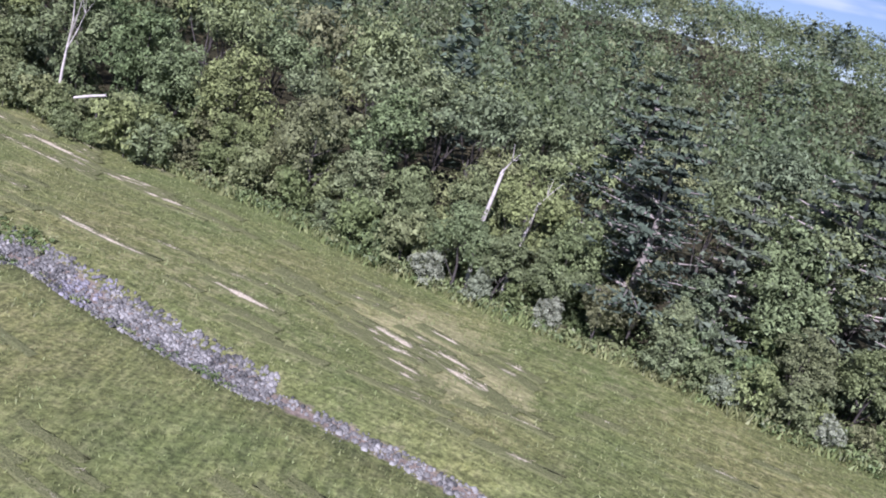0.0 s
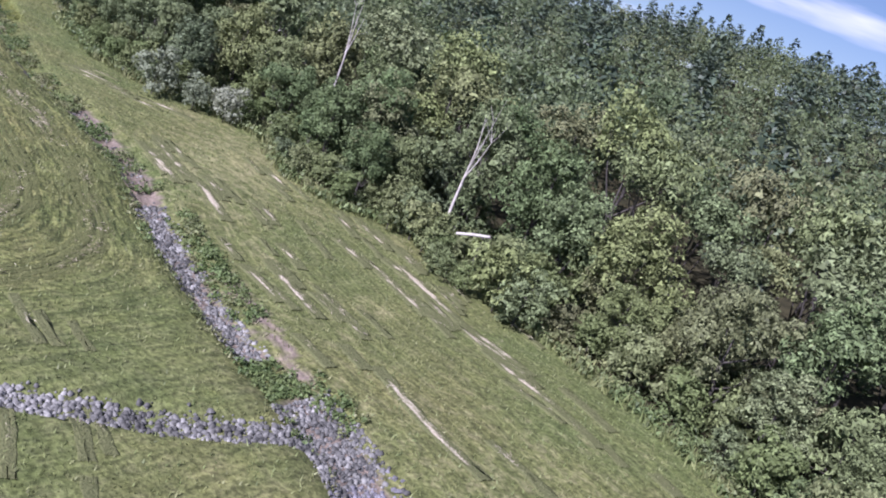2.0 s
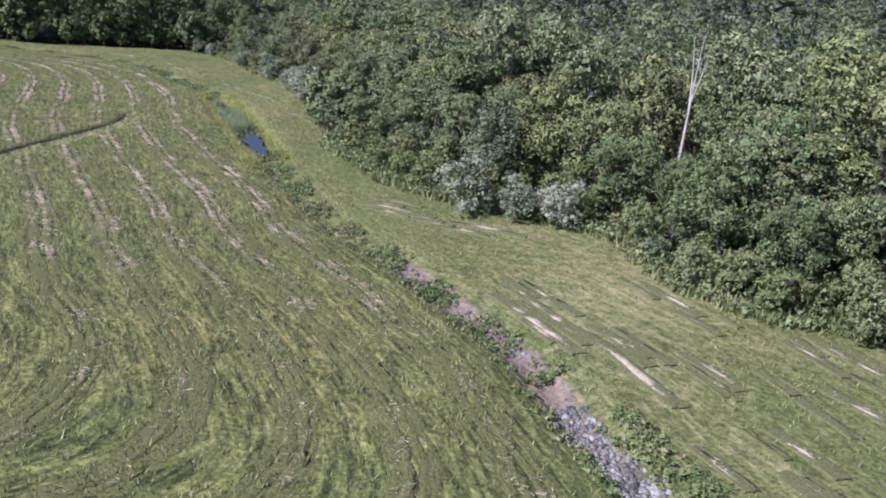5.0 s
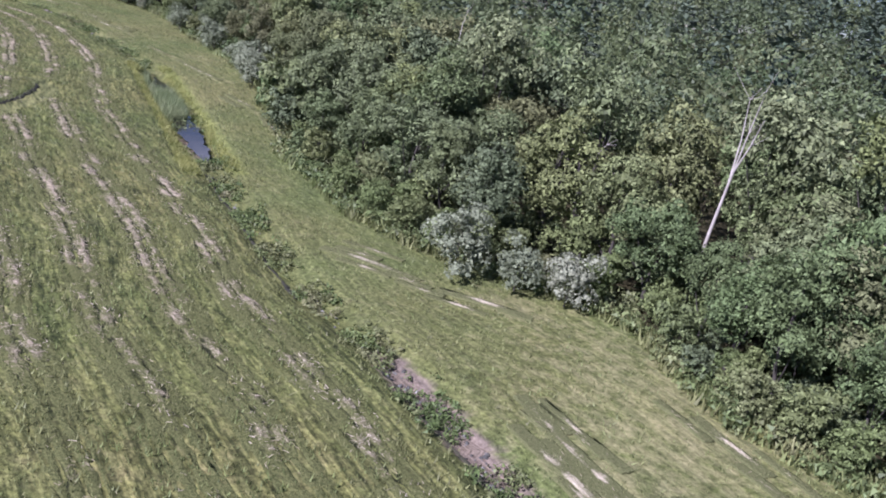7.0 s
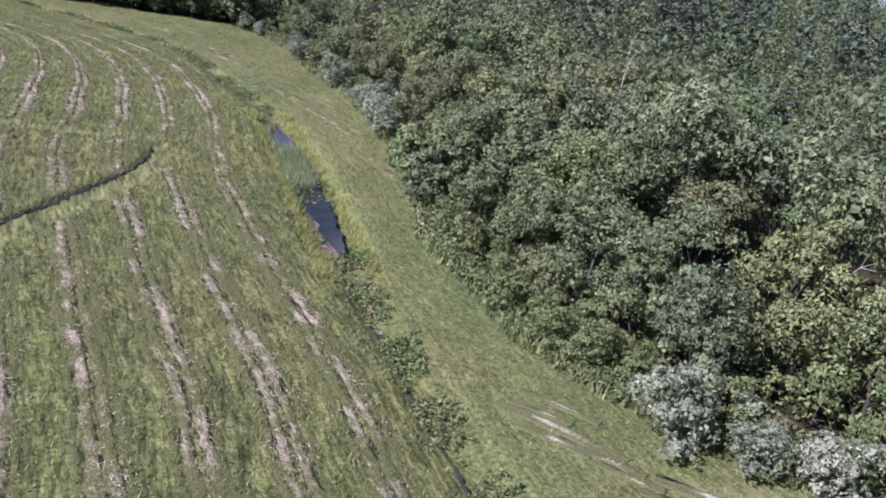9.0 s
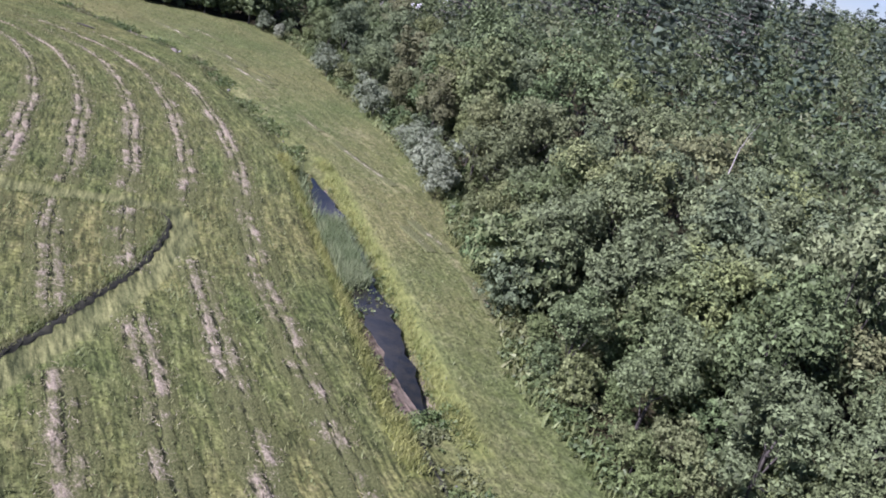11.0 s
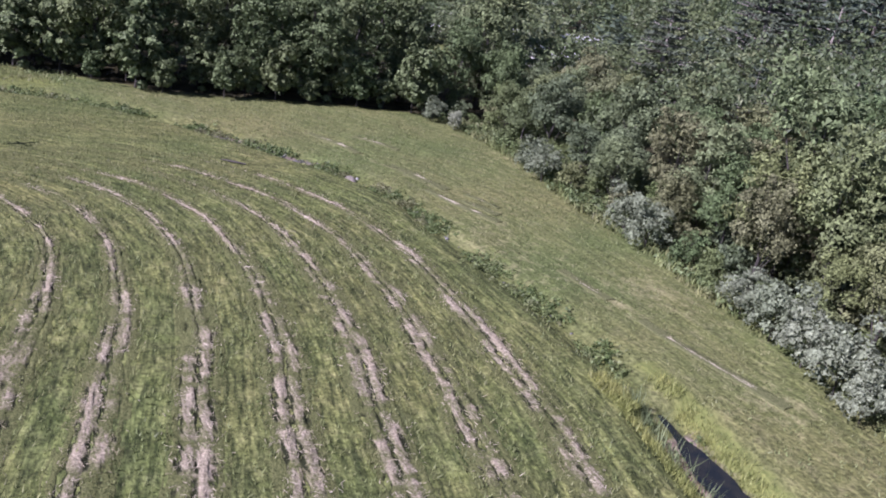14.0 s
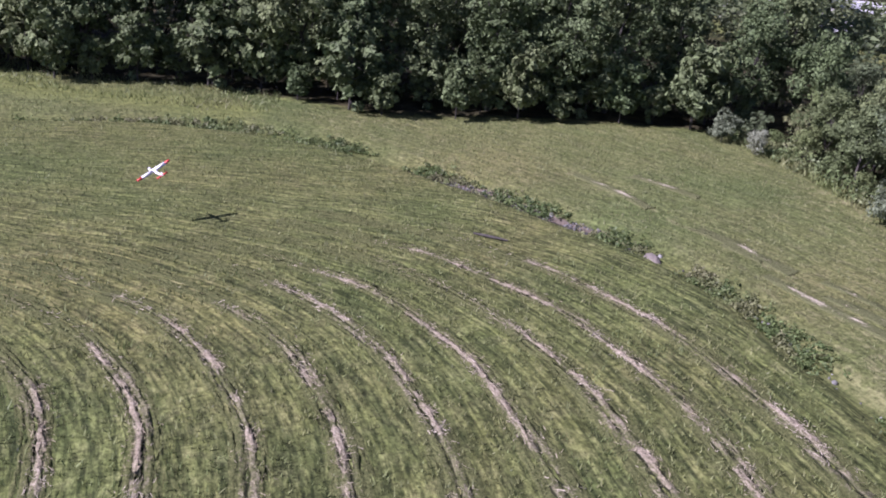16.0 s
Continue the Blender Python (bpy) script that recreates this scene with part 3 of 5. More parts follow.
# ---- trees ----
def make_tree(name, seed, h, spread, n_lobes, per, size, leaf, base=0.28, label="", category="tree", low=-0.55, lob=0.17, trunk_r=0.016, flat=0.8):
    rng = np.random.default_rng(seed)
    tree = tagged(new(name), label, category)
    cz = h * (base + 1) / 2
    lc, lr = lobes_on(rng, n_lobes, (0, 0, cz), (spread * h * 0.8, spread * h * 0.8, h * (1 - base) / 2 * 0.86), lob * h, low)
    lean = rng.normal(0, 0.04, 2)
    zs = np.linspace(-0.25, h * 0.82, 6)
    stem = [(lean[0] * z + rng.normal(0, 0.02 * h) * (z > 1), lean[1] * z + rng.normal(0, 0.02 * h) * (z > 1), z) for z in zs]
    wood = [tube(stem, [trunk_r * h * k for k in (1.25, 0.95, 0.75, 0.55, 0.35, 0.12)])]
    for c in lc[:: max(1, n_lobes // 5)]:
        s = stem[int(rng.integers(1, 4))]
        mid = (np.array(s) * 0.45 + c * 0.55) - (0, 0, 0.04 * h)
        wood.append(tube([s, mid, c], [trunk_r * h * 0.45, trunk_r * h * 0.28, trunk_r * h * 0.08], 5))
    part("trunk", mesh("trunk", *join(*wood), M_BARK, True), tree, "grey-brown trunk and limbs")
    part("crown", mesh("crown", *crown(rng, lc, lr, per, size, flat), leaf), tree)
    return tree


def make_pine(name, seed, h, leaf, label, layers=13, per=11, cards=9, size=0.55, thick=0.24):
    """White pine: whorls of level boughs, shorter towards the top, with gaps between."""
    rng = np.random.default_rng(seed)
    tree = tagged(new(name), label, "tree")
    wood = [tube([(0, 0, -0.3), (0.02 * h, 0, h * 0.5), (0, 0, h * 0.98)], [0.018 * h, 0.012 * h, 0.002 * h])]
    cs, ns = [], []
    for i in range(layers):
        t = i / (layers - 1)
        z = h * (0.2 + 0.78 * t)
        reach = thick * h * (1 - t) ** 0.75 + 0.03 * h
        for k in range(per):
            a = rng.uniform(0, 6.283)
            r = reach * rng.uniform(0.6, 1.15)
            d = np.array((math.cos(a), math.sin(a), 0.0))
            tip = np.array((0, 0, z)) + d * r + (0, 0, r * rng.uniform(0.02, 0.22))
            if i < layers - 2 and k % 2 == 0:
                wood.append(tube([(0, 0, z - 0.1), (np.array((0, 0, z)) + tip) / 2 - (0, 0, 0.05), tip], [0.007 * h, 0.005 * h, 0.002 * h], 4))
            m = rng.uniform(0.3, 1.05, cards)[:, None]
            cs.append(np.array((0, 0, z)) + (tip - (0, 0, z)) * m + rng.normal(0, 0.09 * r + 0.05, (cards, 3)) * (1, 1, 0.35))
            ns.append(np.tile((d[0] * 0.3, d[1] * 0.3, 1.0), (cards, 1)))
    part("trunk", mesh("trunk", *join(*wood), M_PINEBARK, True), tree, "straight grey-brown trunk with level boughs")
    part("crown", mesh("crown", *leaves(rng, np.concatenate(cs), np.concatenate(ns), size, 0.05, 0.55, 0.4), leaf), tree)
    return tree


def place(ob, x, y, turn=0.0, scale=1.0, tall=1.0, sink=0.05):
    return Matrix.Translation((x, y, float(ground_z(x, y)) - sink)) @ Matrix.Rotation(turn, 4, "Z") @ Matrix.Diagonal((scale, scale, scale * tall, 1))


def put(protos, used, i, x, y, rng, lo, hi, group):
    """The first use of each prototype is itself, the later ones are copies."""
    ob = protos[i]
    m = place(ob, x, y, rng.uniform(0, 6.283), rng.uniform(lo, hi), rng.uniform(0.9, 1.12))
    if i in used:
        ob = copy_thing(ob, m)
        ob.matrix_basis = m
    else:
        used.add(i)
        ob.matrix_basis = m
    return tagged(ob, group=group)


class Scatter:
    """Keeps things of one planting apart."""

    def __init__(self):
        self.cells = {}

    def free(self, x, y, gap):
        k = (int(x // 8), int(y // 8))
        for i in (-1, 0, 1):
            for j in (-1, 0, 1):
                for px, py in self.cells.get((k[0] + i, k[1] + j), ()):
                    if (px - x) ** 2 + (py - y) ** 2 < gap * gap:
                        return False
        return True

    def add(self, x, y):
        self.cells.setdefault((int(x // 8), int(y // 8)), []).append((x, y))


EDGE_D = dense(EDGE, 0.5)
EDGE_N = unit(np.gradient(EDGE_D, axis=0))
EDGE_N = np.stack([EDGE_N[:, 1], -EDGE_N[:, 0]], 1)  # into the wood
planted = Scatter()
OPEN = [(10.2, 44.8, 2.6), (-29.0, 57.3, 2.4), (-25.6, 55.8, 2.0), (-55.6, 58.0, 2.4)]


def plant_wood():
    rng = np.random.default_rng(11)
    broad = [make_tree("tree", 20 + i, 9.0, s, n, 345, 0.228, M_LEAF, b, "broad-leaved tree with an uneven olive-green crown", lob=lb)
             for i, (s, n, b, lb) in enumerate(((0.31, 20, 0.20, 0.118), (0.26, 18, 0.14, 0.12), (0.36, 22, 0.26, 0.12), (0.30, 17, 0.18, 0.13), (0.24, 17, 0.10, 0.115)))]
    canopy = [make_tree("tree", 30 + i, 9.6, s, n, 215, 0.255, M_LEAF, 0.45, "broad-leaved tree whose olive-green top shows over the others", low=-0.05, lob=lb)
              for i, (s, n, lb) in enumerate(((0.31, 12, 0.135), (0.27, 10, 0.135), (0.35, 14, 0.13), (0.26, 10, 0.13)))]
    dark = [make_tree("tree", 40 + i, 13.0, s, n, 135, 0.30, M_LEAF_DARK, 0.06, "tall dark-green oak at the meadow's end", low=-0.9, lob=0.09)
            for i, (s, n) in enumerate(((0.22, 46), (0.2, 42), (0.25, 50)))]
    used_b, used_d, used_c = set(), set(), set()
    count = 0
    for _ in range(16000):
        i = int(rng.integers(0, len(EDGE_D)))
        x, y = EDGE_D[i] + EDGE_N[i] * rng.uniform(2.6, 21) + rng.normal(0, 0.4, 2)
        if x > 34 or y < 8 or not inside(WOODS, np.array(x), np.array(y)):
            continue
        d = float(dist_to(EDGE, np.array(x), np.array(y)))
        west = x < -149.5
        gap = (3.2 if d < 6 else 4.3) if not west else 4.0
        if d < (1.4 if west else 2.3) or (west and d > 14) or any(math.hypot(x - a, y - b) < r for a, b, r in OPEN) or not planted.free(x, y, gap):
            continue
        planted.add(x, y)
        count += 1
        if west:
            put(dark, used_d, int(rng.integers(0, 3)), x, y, rng, 0.76, 1.08, "oaks at the end of the meadow")
        else:
            lo, hi = (0.5, 0.8) if d < 4.5 else ((0.65, 1.08) if d < 9 else (0.75, 1.2))
            if x < -116 and d > 4:
                lo, hi = 0.62, 0.9
            if d < (19 if x < -116 else 10):
                put(broad, used_b, int(rng.integers(0, 5)), x, y, rng, lo, hi, "trees along the meadow")
            else:
                put(canopy, used_c, int(rng.integers(0, 4)), x, y, rng, lo, hi, "trees within the wood")
    for x, y, s in ((-48.8, 76.5, 1.0), (-51.2, 82.5, 1.05), (-45.2, 79.0, 1.0), (-69.4, 73.6, 0.85), (-71.4, 76.4, 0.95), (-72.4, 80.4, 1.0), (-67.6, 76.0, 0.95), (-75.0, 74.4, 0.85), (-76.6, 76.4, 0.9), (-73.4, 72.0, 0.8), (-77.5, 80.5, 0.95), (-79.5, 85.0, 1.0), (-75.5, 78.0, 0.9)):
        put(broad, used_b, 2, x, y, rng, s, s * 1.05, "trees within the wood")
    for i, (x, y, s) in enumerate(((0.4, 47.3, 0.6), (3.0, 47.0, 0.52), (6.0, 46.6, 0.6), (8.6, 45.4, 0.42), (12.4, 44.6, 0.45), (-52.5, 71.0, 1.0), (-46.5, 72.5, 1.0), (-44.0, 69.0, 0.95), (-42.5, 64.5, 0.85), (-39.5, 68.5, 0.95), (-38.5, 62.0, 0.8))):
        put(broad, used_b, (3, 0, 4)[i % 3], x, y, rng, s, s * 1.05, "trees along the meadow")
    return count


plant_wood()


def plant_shrubs():
    rng = np.random.default_rng(5)
    green = [make_tree("shrub", 60 + i, 3.2, 0.42, 15, 128, 0.19, M_LEAF if i == 2 else M_LEAF_BRIGHT, 0.0, "leafy green shrub at the edge of the wood", "shrub", -0.7, 0.2, 0.012) for i in range(3)]
    grey = [make_tree("shrub", 70 + i, 3.4, 0.46, 17, 150, 0.172, M_LEAF_GREY, 0.0, "silvery grey-green shrub at the edge of the wood", "shrub", -0.6, 0.19, 0.012) for i in range(2)]
    low_oak = [make_tree("shrub", 80 + i, 4.2, 0.32, 26, 80, 0.28, M_LEAF_DARK, 0.0, "dark-green oak scrub under tall oaks", "shrub", -0.9, 0.11, 0.012) for i in range(2)]
    used_g, used_s, used_o, near = set(), set(), set(), Scatter()
    silver = [(-56.3, 57.7, 1.0), (-53.6, 59.4, 0.85), (-51.2, 60.4, 0.8), (-98.3, 76.2, 0.8), (-100.2, 77.4, 1.0), (-102.5, 78.6, 0.95), (-105, 79.8, 0.9), (-107.5, 81, 0.8), (-117, 84.6, 0.9), (-119.5, 85.4, 0.8), (-131, 89, 0.9), (-133.5, 90, 0.8), (-149, 92, 0.7), (-146, 92.2, 0.5), (2, 46.4, 0.55), (-1, 47.3, 0.6), (6, 45.6, 0.5), (15, 42, 0.55), (20, 40.6, 0.5)]
    for x, y, s in ((-30.9, 58.2, 1.05), (-29.4, 57.5, 1.0), (-28.4, 56.9, 0.8), (-32.6, 58.0, 0.9), (-27.9, 56.6, 0.6), (-26.9, 55.0, 0.58), (-25.6, 54.6, 0.56), (-24.2, 54.4, 0.62), (-22.2, 54.6, 1.25), (-20.6, 54.2, 1.1), (-26.9, 58.2, 0.9), (-24.4, 57.9, 1.0)):
        near.add(x, y)
        put(green, used_g, int(rng.integers(0, 3)), x, y, rng, s * 0.95, s * 1.05, "shrubs along the edge")
    for x, y, s in silver:
        near.add(x, y)
        put(grey, used_s, int(rng.integers(0, 2)), x, y, rng, s * 0.95, s * 1.08, "silvery shrubs along the edge")
    n = 0
    for _ in range(9000):
        i = int(rng.integers(0, len(EDGE_D)))
        x, y = EDGE_D[i] + EDGE_N[i] * rng.uniform(0.9, 3.6)
        if x > 30 or y < 10 or not near.free(x, y, 1.9) or x < -151 or math.hypot(x + 25.6, y - 55.8) < 2.4:
            continue
        near.add(x, y)
        n += 1
        bright = 1.15 if -27 < x < 2 else 0.85
        k = int(rng.integers(0, 3))
        put(green, used_g, k, x, y, rng, 0.5 * bright, 0.95 * bright, "shrubs along the edge")
    for _ in range(9000):
        i = int(rng.integers(0, len(EDGE_D)))
        x, y = EDGE_D[i] + EDGE_N[i] * rng.uniform(3.2, 6.5)
        if x > 28 or x < -149 or not near.free(x, y, 2.3) or any(math.hypot(x - a, y - b) < r for a, b, r in OPEN):
            continue
        near.add(x, y)
        put(green, used_g, 2 if rng.uniform() < 0.7 else int(rng.integers(0, 2)), x, y, rng, 0.95, 1.45, "tall shrubs under the trees")
    for x, y, s in ((12.2, 43.4, 0.8), (14.2, 42.6, 0.75), (16.3, 42.0, 0.8), (18.4, 41.6, 0.9), (13.4, 44.6, 0.9), (16.6, 43.8, 0.9), (-83.2, 67.8, 1.2), (-84.6, 69.4, 1.5), (-82.2, 69.6, 1.6), (-86.2, 69.8, 1.25)):
        put(green, used_g, 2, x, y, rng, s * 0.95, s * 1.05, "shrubs along the edge")
    # foliage down to the ground under the oaks
    for _ in range(4000):
        i = int(rng.integers(0, len(EDGE_D)))
        x, y = EDGE_D[i] + EDGE_N[i] * rng.uniform(0.2, 5.5)
        if x > -149 or y < 10 or not near.free(x, y, 2.2):
            continue
        near.add(x, y)
        put(low_oak, used_o, int(rng.integers(0, 2)), x, y, rng, 0.45, 1.75, "oak scrub at the end of the meadow")
    return n


plant_shrubs()


def far_woods():
    """The woods on the rise and round about, past the trees that can be told apart."""
    rng = np.random.default_rng(3)

    def proto(seed, lobes, per, size, pine):
        r = np.random.default_rng(seed)
        if pine:
            cs, ns = [], []
            for i in range(13):
                t = i / 12
                k = int(10 + 26 * (1 - t))
                a = r.uniform(0, 6.283, k)
                reach = (0.24 * (1 - t) ** 0.8 + 0.03) * r.uniform(0.45, 1.1, k)
                cs.append(np.stack([np.cos(a) * reach, np.sin(a) * reach, np.full(k, 0.2 + 0.78 * t) + r.normal(0, 0.016, k)], 1))
                ns.append(np.tile((0, 0, 1.0), (k, 1)))
            v, f = leaves(r, np.concatenate(cs), np.concatenate(ns), size, 0.15, 0.6, 0.6)
            return v, f
        lc, lr = lobes_on(r, lobes, (0, 0, 0.58), (0.29, 0.29, 0.34), 0.18 if lobes < 12 else 0.155, -0.1)
        return crown(r, lc, lr, per, size, heart=7, bulk=0.24)

    mids = [proto(i, 12, 46, 0.040, False) for i in range(4)]
    lows = [proto(10 + i, 9, 38, 0.045, False) for i in range(4)]
    pines = [proto(20 + i, 0, 0, 0.075, True) for i in range(3)]
    gx, gy = np.meshgrid(np.arange(-300, 215, 5.9), np.arange(-30, 300, 5.9), indexing="ij")
    x = (gx + rng.uniform(-2.2, 2.2, gx.shape)).ravel()
    y = (gy + rng.uniform(-2.2, 2.2, gy.shape)).ravel()
    keep = inside(WOODS, x, y)
    d = dist_to(EDGE, x, y)
    keep &= np.where(x < -149.5, d > 13, np.where(x > 34, d > 1, d > 19))
    keep &= (y > 30) | (x < -150)
    v = 0.293 * x + 0.955 * y - 44
    keep &= v < 200
    keep &= x < 42 + 0.55 * (y - 30)
    keep &= ~((x < -150) & (d > 32) & (y < 90))
    keep &= rng.uniform(0, 1, len(x)) < np.where(v > 90, 0.85, 1.0)
    for hx, hy in HOUSES:
        keep &= dist_to([(hx, hy), (hx + 11, hy - 12)], x, y) > 5.0
    x, y, d, v = x[keep], y[keep], d[keep], v[keep]
    z = ground_z(x, y)
    u = -0.955 * x + 0.293 * y
    pine_share = 0.06 + 0.3 * smoothstep(52, 100, v) * smoothstep(20, 90, u)
    groups = {"b": [], "p": []}
    for i in range(len(x)):
        pine = rng.uniform() < pine_share[i]
        h = rng.uniform(11, 16) if pine else rng.uniform(8.5, 12.5)
        if x[i] < -150:
            h *= 1.15
        squat = 0.68 if min(math.hypot(x[i] - a - 16, y[i] - b + 16) for a, b in HOUSES) < 28 else 1.0
        src = pines if pine else (mids if d[i] < 50 else lows)
        pv, pf = src[int(rng.integers(0, len(src)))]
        a = rng.uniform(0, 6.283)
        c, s = math.cos(a) * h, math.sin(a) * h
        q = np.stack([pv[:, 0] * c - pv[:, 1] * s + x[i], pv[:, 0] * s + pv[:, 1] * c + y[i], pv[:, 2] * h * squat + z[i]], 1)
        groups["p" if pine else "b"].append((q, pf))
    tagged(new("far_woods", mesh("far_woods", *join(*groups["b"]), M_WOODS)), "broad-leaved woods covering the rise behind the meadow", "woods", kind="stuff")
    tagged(new("far_pines", mesh("far_pines", *join(*groups["p"]), M_PINEWOODS)), "dark pines standing among the far woods", "woods", kind="stuff")


far_woods()


# ---- single pines and dead trees ----
def plant_pines():
    rng = np.random.default_rng(8)
    a = make_pine("pine", 90, 13.5, M_NEEDLE, "tall white pine with level needled boughs", 14, 12, 26, 0.40, 0.30)
    a.matrix_basis = place(a, 9.8, 46.8)
    b = make_pine("pine", 91, 11.0, M_NEEDLE, "tall white pine with level needled boughs", 11, 10, 18, 0.42, 0.25)
    b.matrix_basis = place(b, 14.5, 46.6)
    spots = [(21, 50, 1.15), (9, 54, 1.1), (-133, 118, 0.95), (-148, 122.5, 1.1), (-70, 86, 0.9), (-154, 150, 1.55), (-150.5, 153.5, 1.35), (-146.5, 155, 1.5), (-142.5, 157.5, 1.4), (-138.5, 160, 1.5), (-134.5, 162, 1.4), (-130, 164, 1.5), (-149, 147, 1.1), (-126, 158, 1.3), (-137, 152, 1.15), (-121, 166, 1.45), (26, 44, 1.0), (-160, 135, 0.8)]
    for x, y, s in spots:
        c = copy_thing(a if rng.uniform() < 0.5 else b, Matrix())
        c.matrix_basis = place(a, x, y, rng.uniform(0, 6.28), s)
    for ob in [o for o in scene.objects if o.name.startswith("pine") and o.parent is None]:
        tagged(ob, group="white pines")


plant_pines()


def dead_tree(seed, stem, forks, r, label):
    """A barkless trunk with bare forks and broken twigs."""
    rng = np.random.default_rng(seed)
    tree = tagged(new("dead_tree"), label, "dead tree", "dead trees in the wood")
    base = np.array(stem[0])
    n = len(stem)
    part("trunk", mesh("trunk", *tube(np.array(stem) - base, np.linspace(r, r * 0.55, n), 8), M_DEAD, True), tree)
    for f in forks:
        p = np.array(f) - base
        limb = [tube(p, np.linspace(r * 0.5, r * 0.12, len(p)), 6)]
        for _ in range(5):
            i = int(rng.integers(1, len(p)))
            d = unit((p[i] - p[i - 1])[None])[0] + rng.normal(0, 0.55, 3)
            limb.append(tube([p[i], p[i] + d * rng.uniform(0.3, 1.0)], [r * 0.14, r * 0.05], 4))
        part("limb", mesh("limb", *join(*limb), M_DEAD, True), tree)
    tree.location = base
    return tree


dead_tree(1, [(-29.8, 59.9, -0.2), (-29.7, 59.6, 3.2), (-29.4, 59.2, 5.4)], [[(-29.4, 59.2, 5.3), (-29.0, 58.6, 7.0), (-28.9, 58.2, 8.5)], [(-29.4, 59.2, 5.3), (-28.8, 58.6, 7.2), (-28.3, 58.1, 8.9)], [(-29.5, 59.3, 4.6), (-29.2, 59.0, 6.3), (-29.2, 58.8, 7.8)], [(-29.4, 59.2, 5.0), (-28.7, 58.8, 6.4), (-28.2, 58.5, 7.7)]], 0.13, "forked dead birch with a bleached bare trunk")
dead_tree(2, [(-48.6, 68.2, -0.2), (-48.3, 67.9, 4.5), (-47.9, 67.4, 8.0)], [[(-47.9, 67.4, 7.9), (-47.6, 67.0, 10.0), (-47.3, 66.7, 12.2)], [(-48.0, 67.5, 7.4), (-47.9, 67.1, 9.6), (-48.0, 66.8, 11.6)], [(-47.9, 67.4, 7.9), (-47.4, 67.2, 9.4), (-47.1, 67.1, 10.8)]], 0.12, "tall forked dead birch with a bleached bare trunk")
dead_tree(3, [(-57.0, 68.4, -0.2), (-56.6, 68.0, 3.0), (-56.3, 67.8, 5.2)], [[(-56.3, 67.8, 5.1), (-56.4, 67.4, 6.4), (-56.7, 67.2, 7.4)], [(-56.3, 67.8, 5.1), (-55.8, 67.5, 6.3), (-55.2, 67.3, 7.2)]], 0.12, "small grey dead snag with bare forks")
dead_tree(4, [(-83.6, 86.4, -0.2), (-83.4, 86.3, 6.0), (-83.2, 86.2, 8.6)], [[(-83.2, 86.2, 8.5), (-83.1, 86.1, 10.2), (-82.8, 86.0, 11.2)]], 0.075, "slender bleached dead trunk among green trees")
dead_tree(5, [(1.4, 49.0, -0.2), (1.2, 48.9, 4.0), (1.5, 48.6, 7.3)], [[(1.4, 48.6, 7.0), (1.8, 48.4, 7.9)]], 0.17, "broken bleached birch trunk at the wood's edge")
dead_tree(6, [(3.4, 48.6, -0.2), (3.6, 48.5, 3.4), (3.9, 48.3, 6.2)], [[(3.9, 48.3, 6.0), (4.2, 48.2, 6.6)]], 0.12, "broken bleached birch trunk at the wood's edge")


def rail_on_posts():
    """A pale weathered rail on short posts in a gap of the shrubs."""
    rail = tagged(new("fence_rail"), "bleached wooden rail on a short post", "fence")
    a, b = np.array((-26.9, 56.3, 2.45)), np.array((-24.8, 56.3, 3.2))
    part("rail", mesh("rail", *tube([a - a, (b - a) / 2 + (0, 0, 0.03), b - a], [0.085, 0.095, 0.08], 8), M_DEAD, True), rail)
    for t in (0.8,):
        p = (b - a) * t
        part("post", mesh("post", *tube([p - (0, 0, 3.1), p - (0, 0, 0.09)], [0.075, 0.06], 8), M_BARK, True), rail, "dark weathered post")
    rail.location = a


rail_on_posts()


# ---- houses beyond the wood ----
def house(x, y, turn, w, d, h, label):
    top = tagged(new("house"), label, "house", "houses beyond the wood")
    roof_h = 1.1
    part("wall", mesh("wall", *box(0, 0, h / 2, w, d, h), M_SIDING), top)
    v = np.array([(sx * (w / 2 + 0.4), sy * (d / 2 + 0.5), h - 0.15) for sx in (-1, 1) for sy in (-1, 1)] + [(-w / 2 - 0.4, 0, h + roof_h), (w / 2 + 0.4, 0, h + roof_h)])
    slab = np.concatenate([v, v + (0, 0, 0.15)])
    f = []
    for o in (0, 6):
        f += [(o + 0, o + 2, o + 5, o + 4), (o + 1, o + 4, o + 5, o + 3)]
    f += [(0, 6, 8, 2), (1, 3, 9, 7), (0, 4, 10, 6), (1, 7, 10, 4), (2, 8, 11, 5), (3, 5, 11, 9)]
    part("roof", mesh("roof", slab, np.array(f), M_ROOF), top, "pale metal roof")
    part("chimney", mesh("chimney", *box(w * 0.2, 0.6, h + roof_h, 0.7, 0.7, 1.4), M_BARK), top)
    for sx in (-0.3, 0.0, 0.3):
        win = part("window", mesh("window", *box(sx * w, -d / 2 - 0.03, h * 0.6, 1.1, 0.08, 1.2), M_ROOF), top)
        part("pane", mesh("pane", *box(sx * w, -d / 2 - 0.08, h * 0.6, 0.9, 0.04, 1.0), M_PANE), win)
    top.matrix_basis = Matrix.Translation((x, y, float(ground_z(x, y)) - 0.2)) @ Matrix.Rotation(turn, 4, "Z")


house(-183, 141, radians(64), 7, 4.5, 2.3, "low house with a bright white roof among trees")
house(-205, 130, radians(64), 8, 4.5, 2.8, "long low house with a bright white roof among trees")
house(-191, 155.5, radians(60), 7, 5, 3.0, "house with a bright white roof among trees")
house(-205.4, 149, radians(64), 6, 4.5, 2.6, "house with a bright white roof among trees")


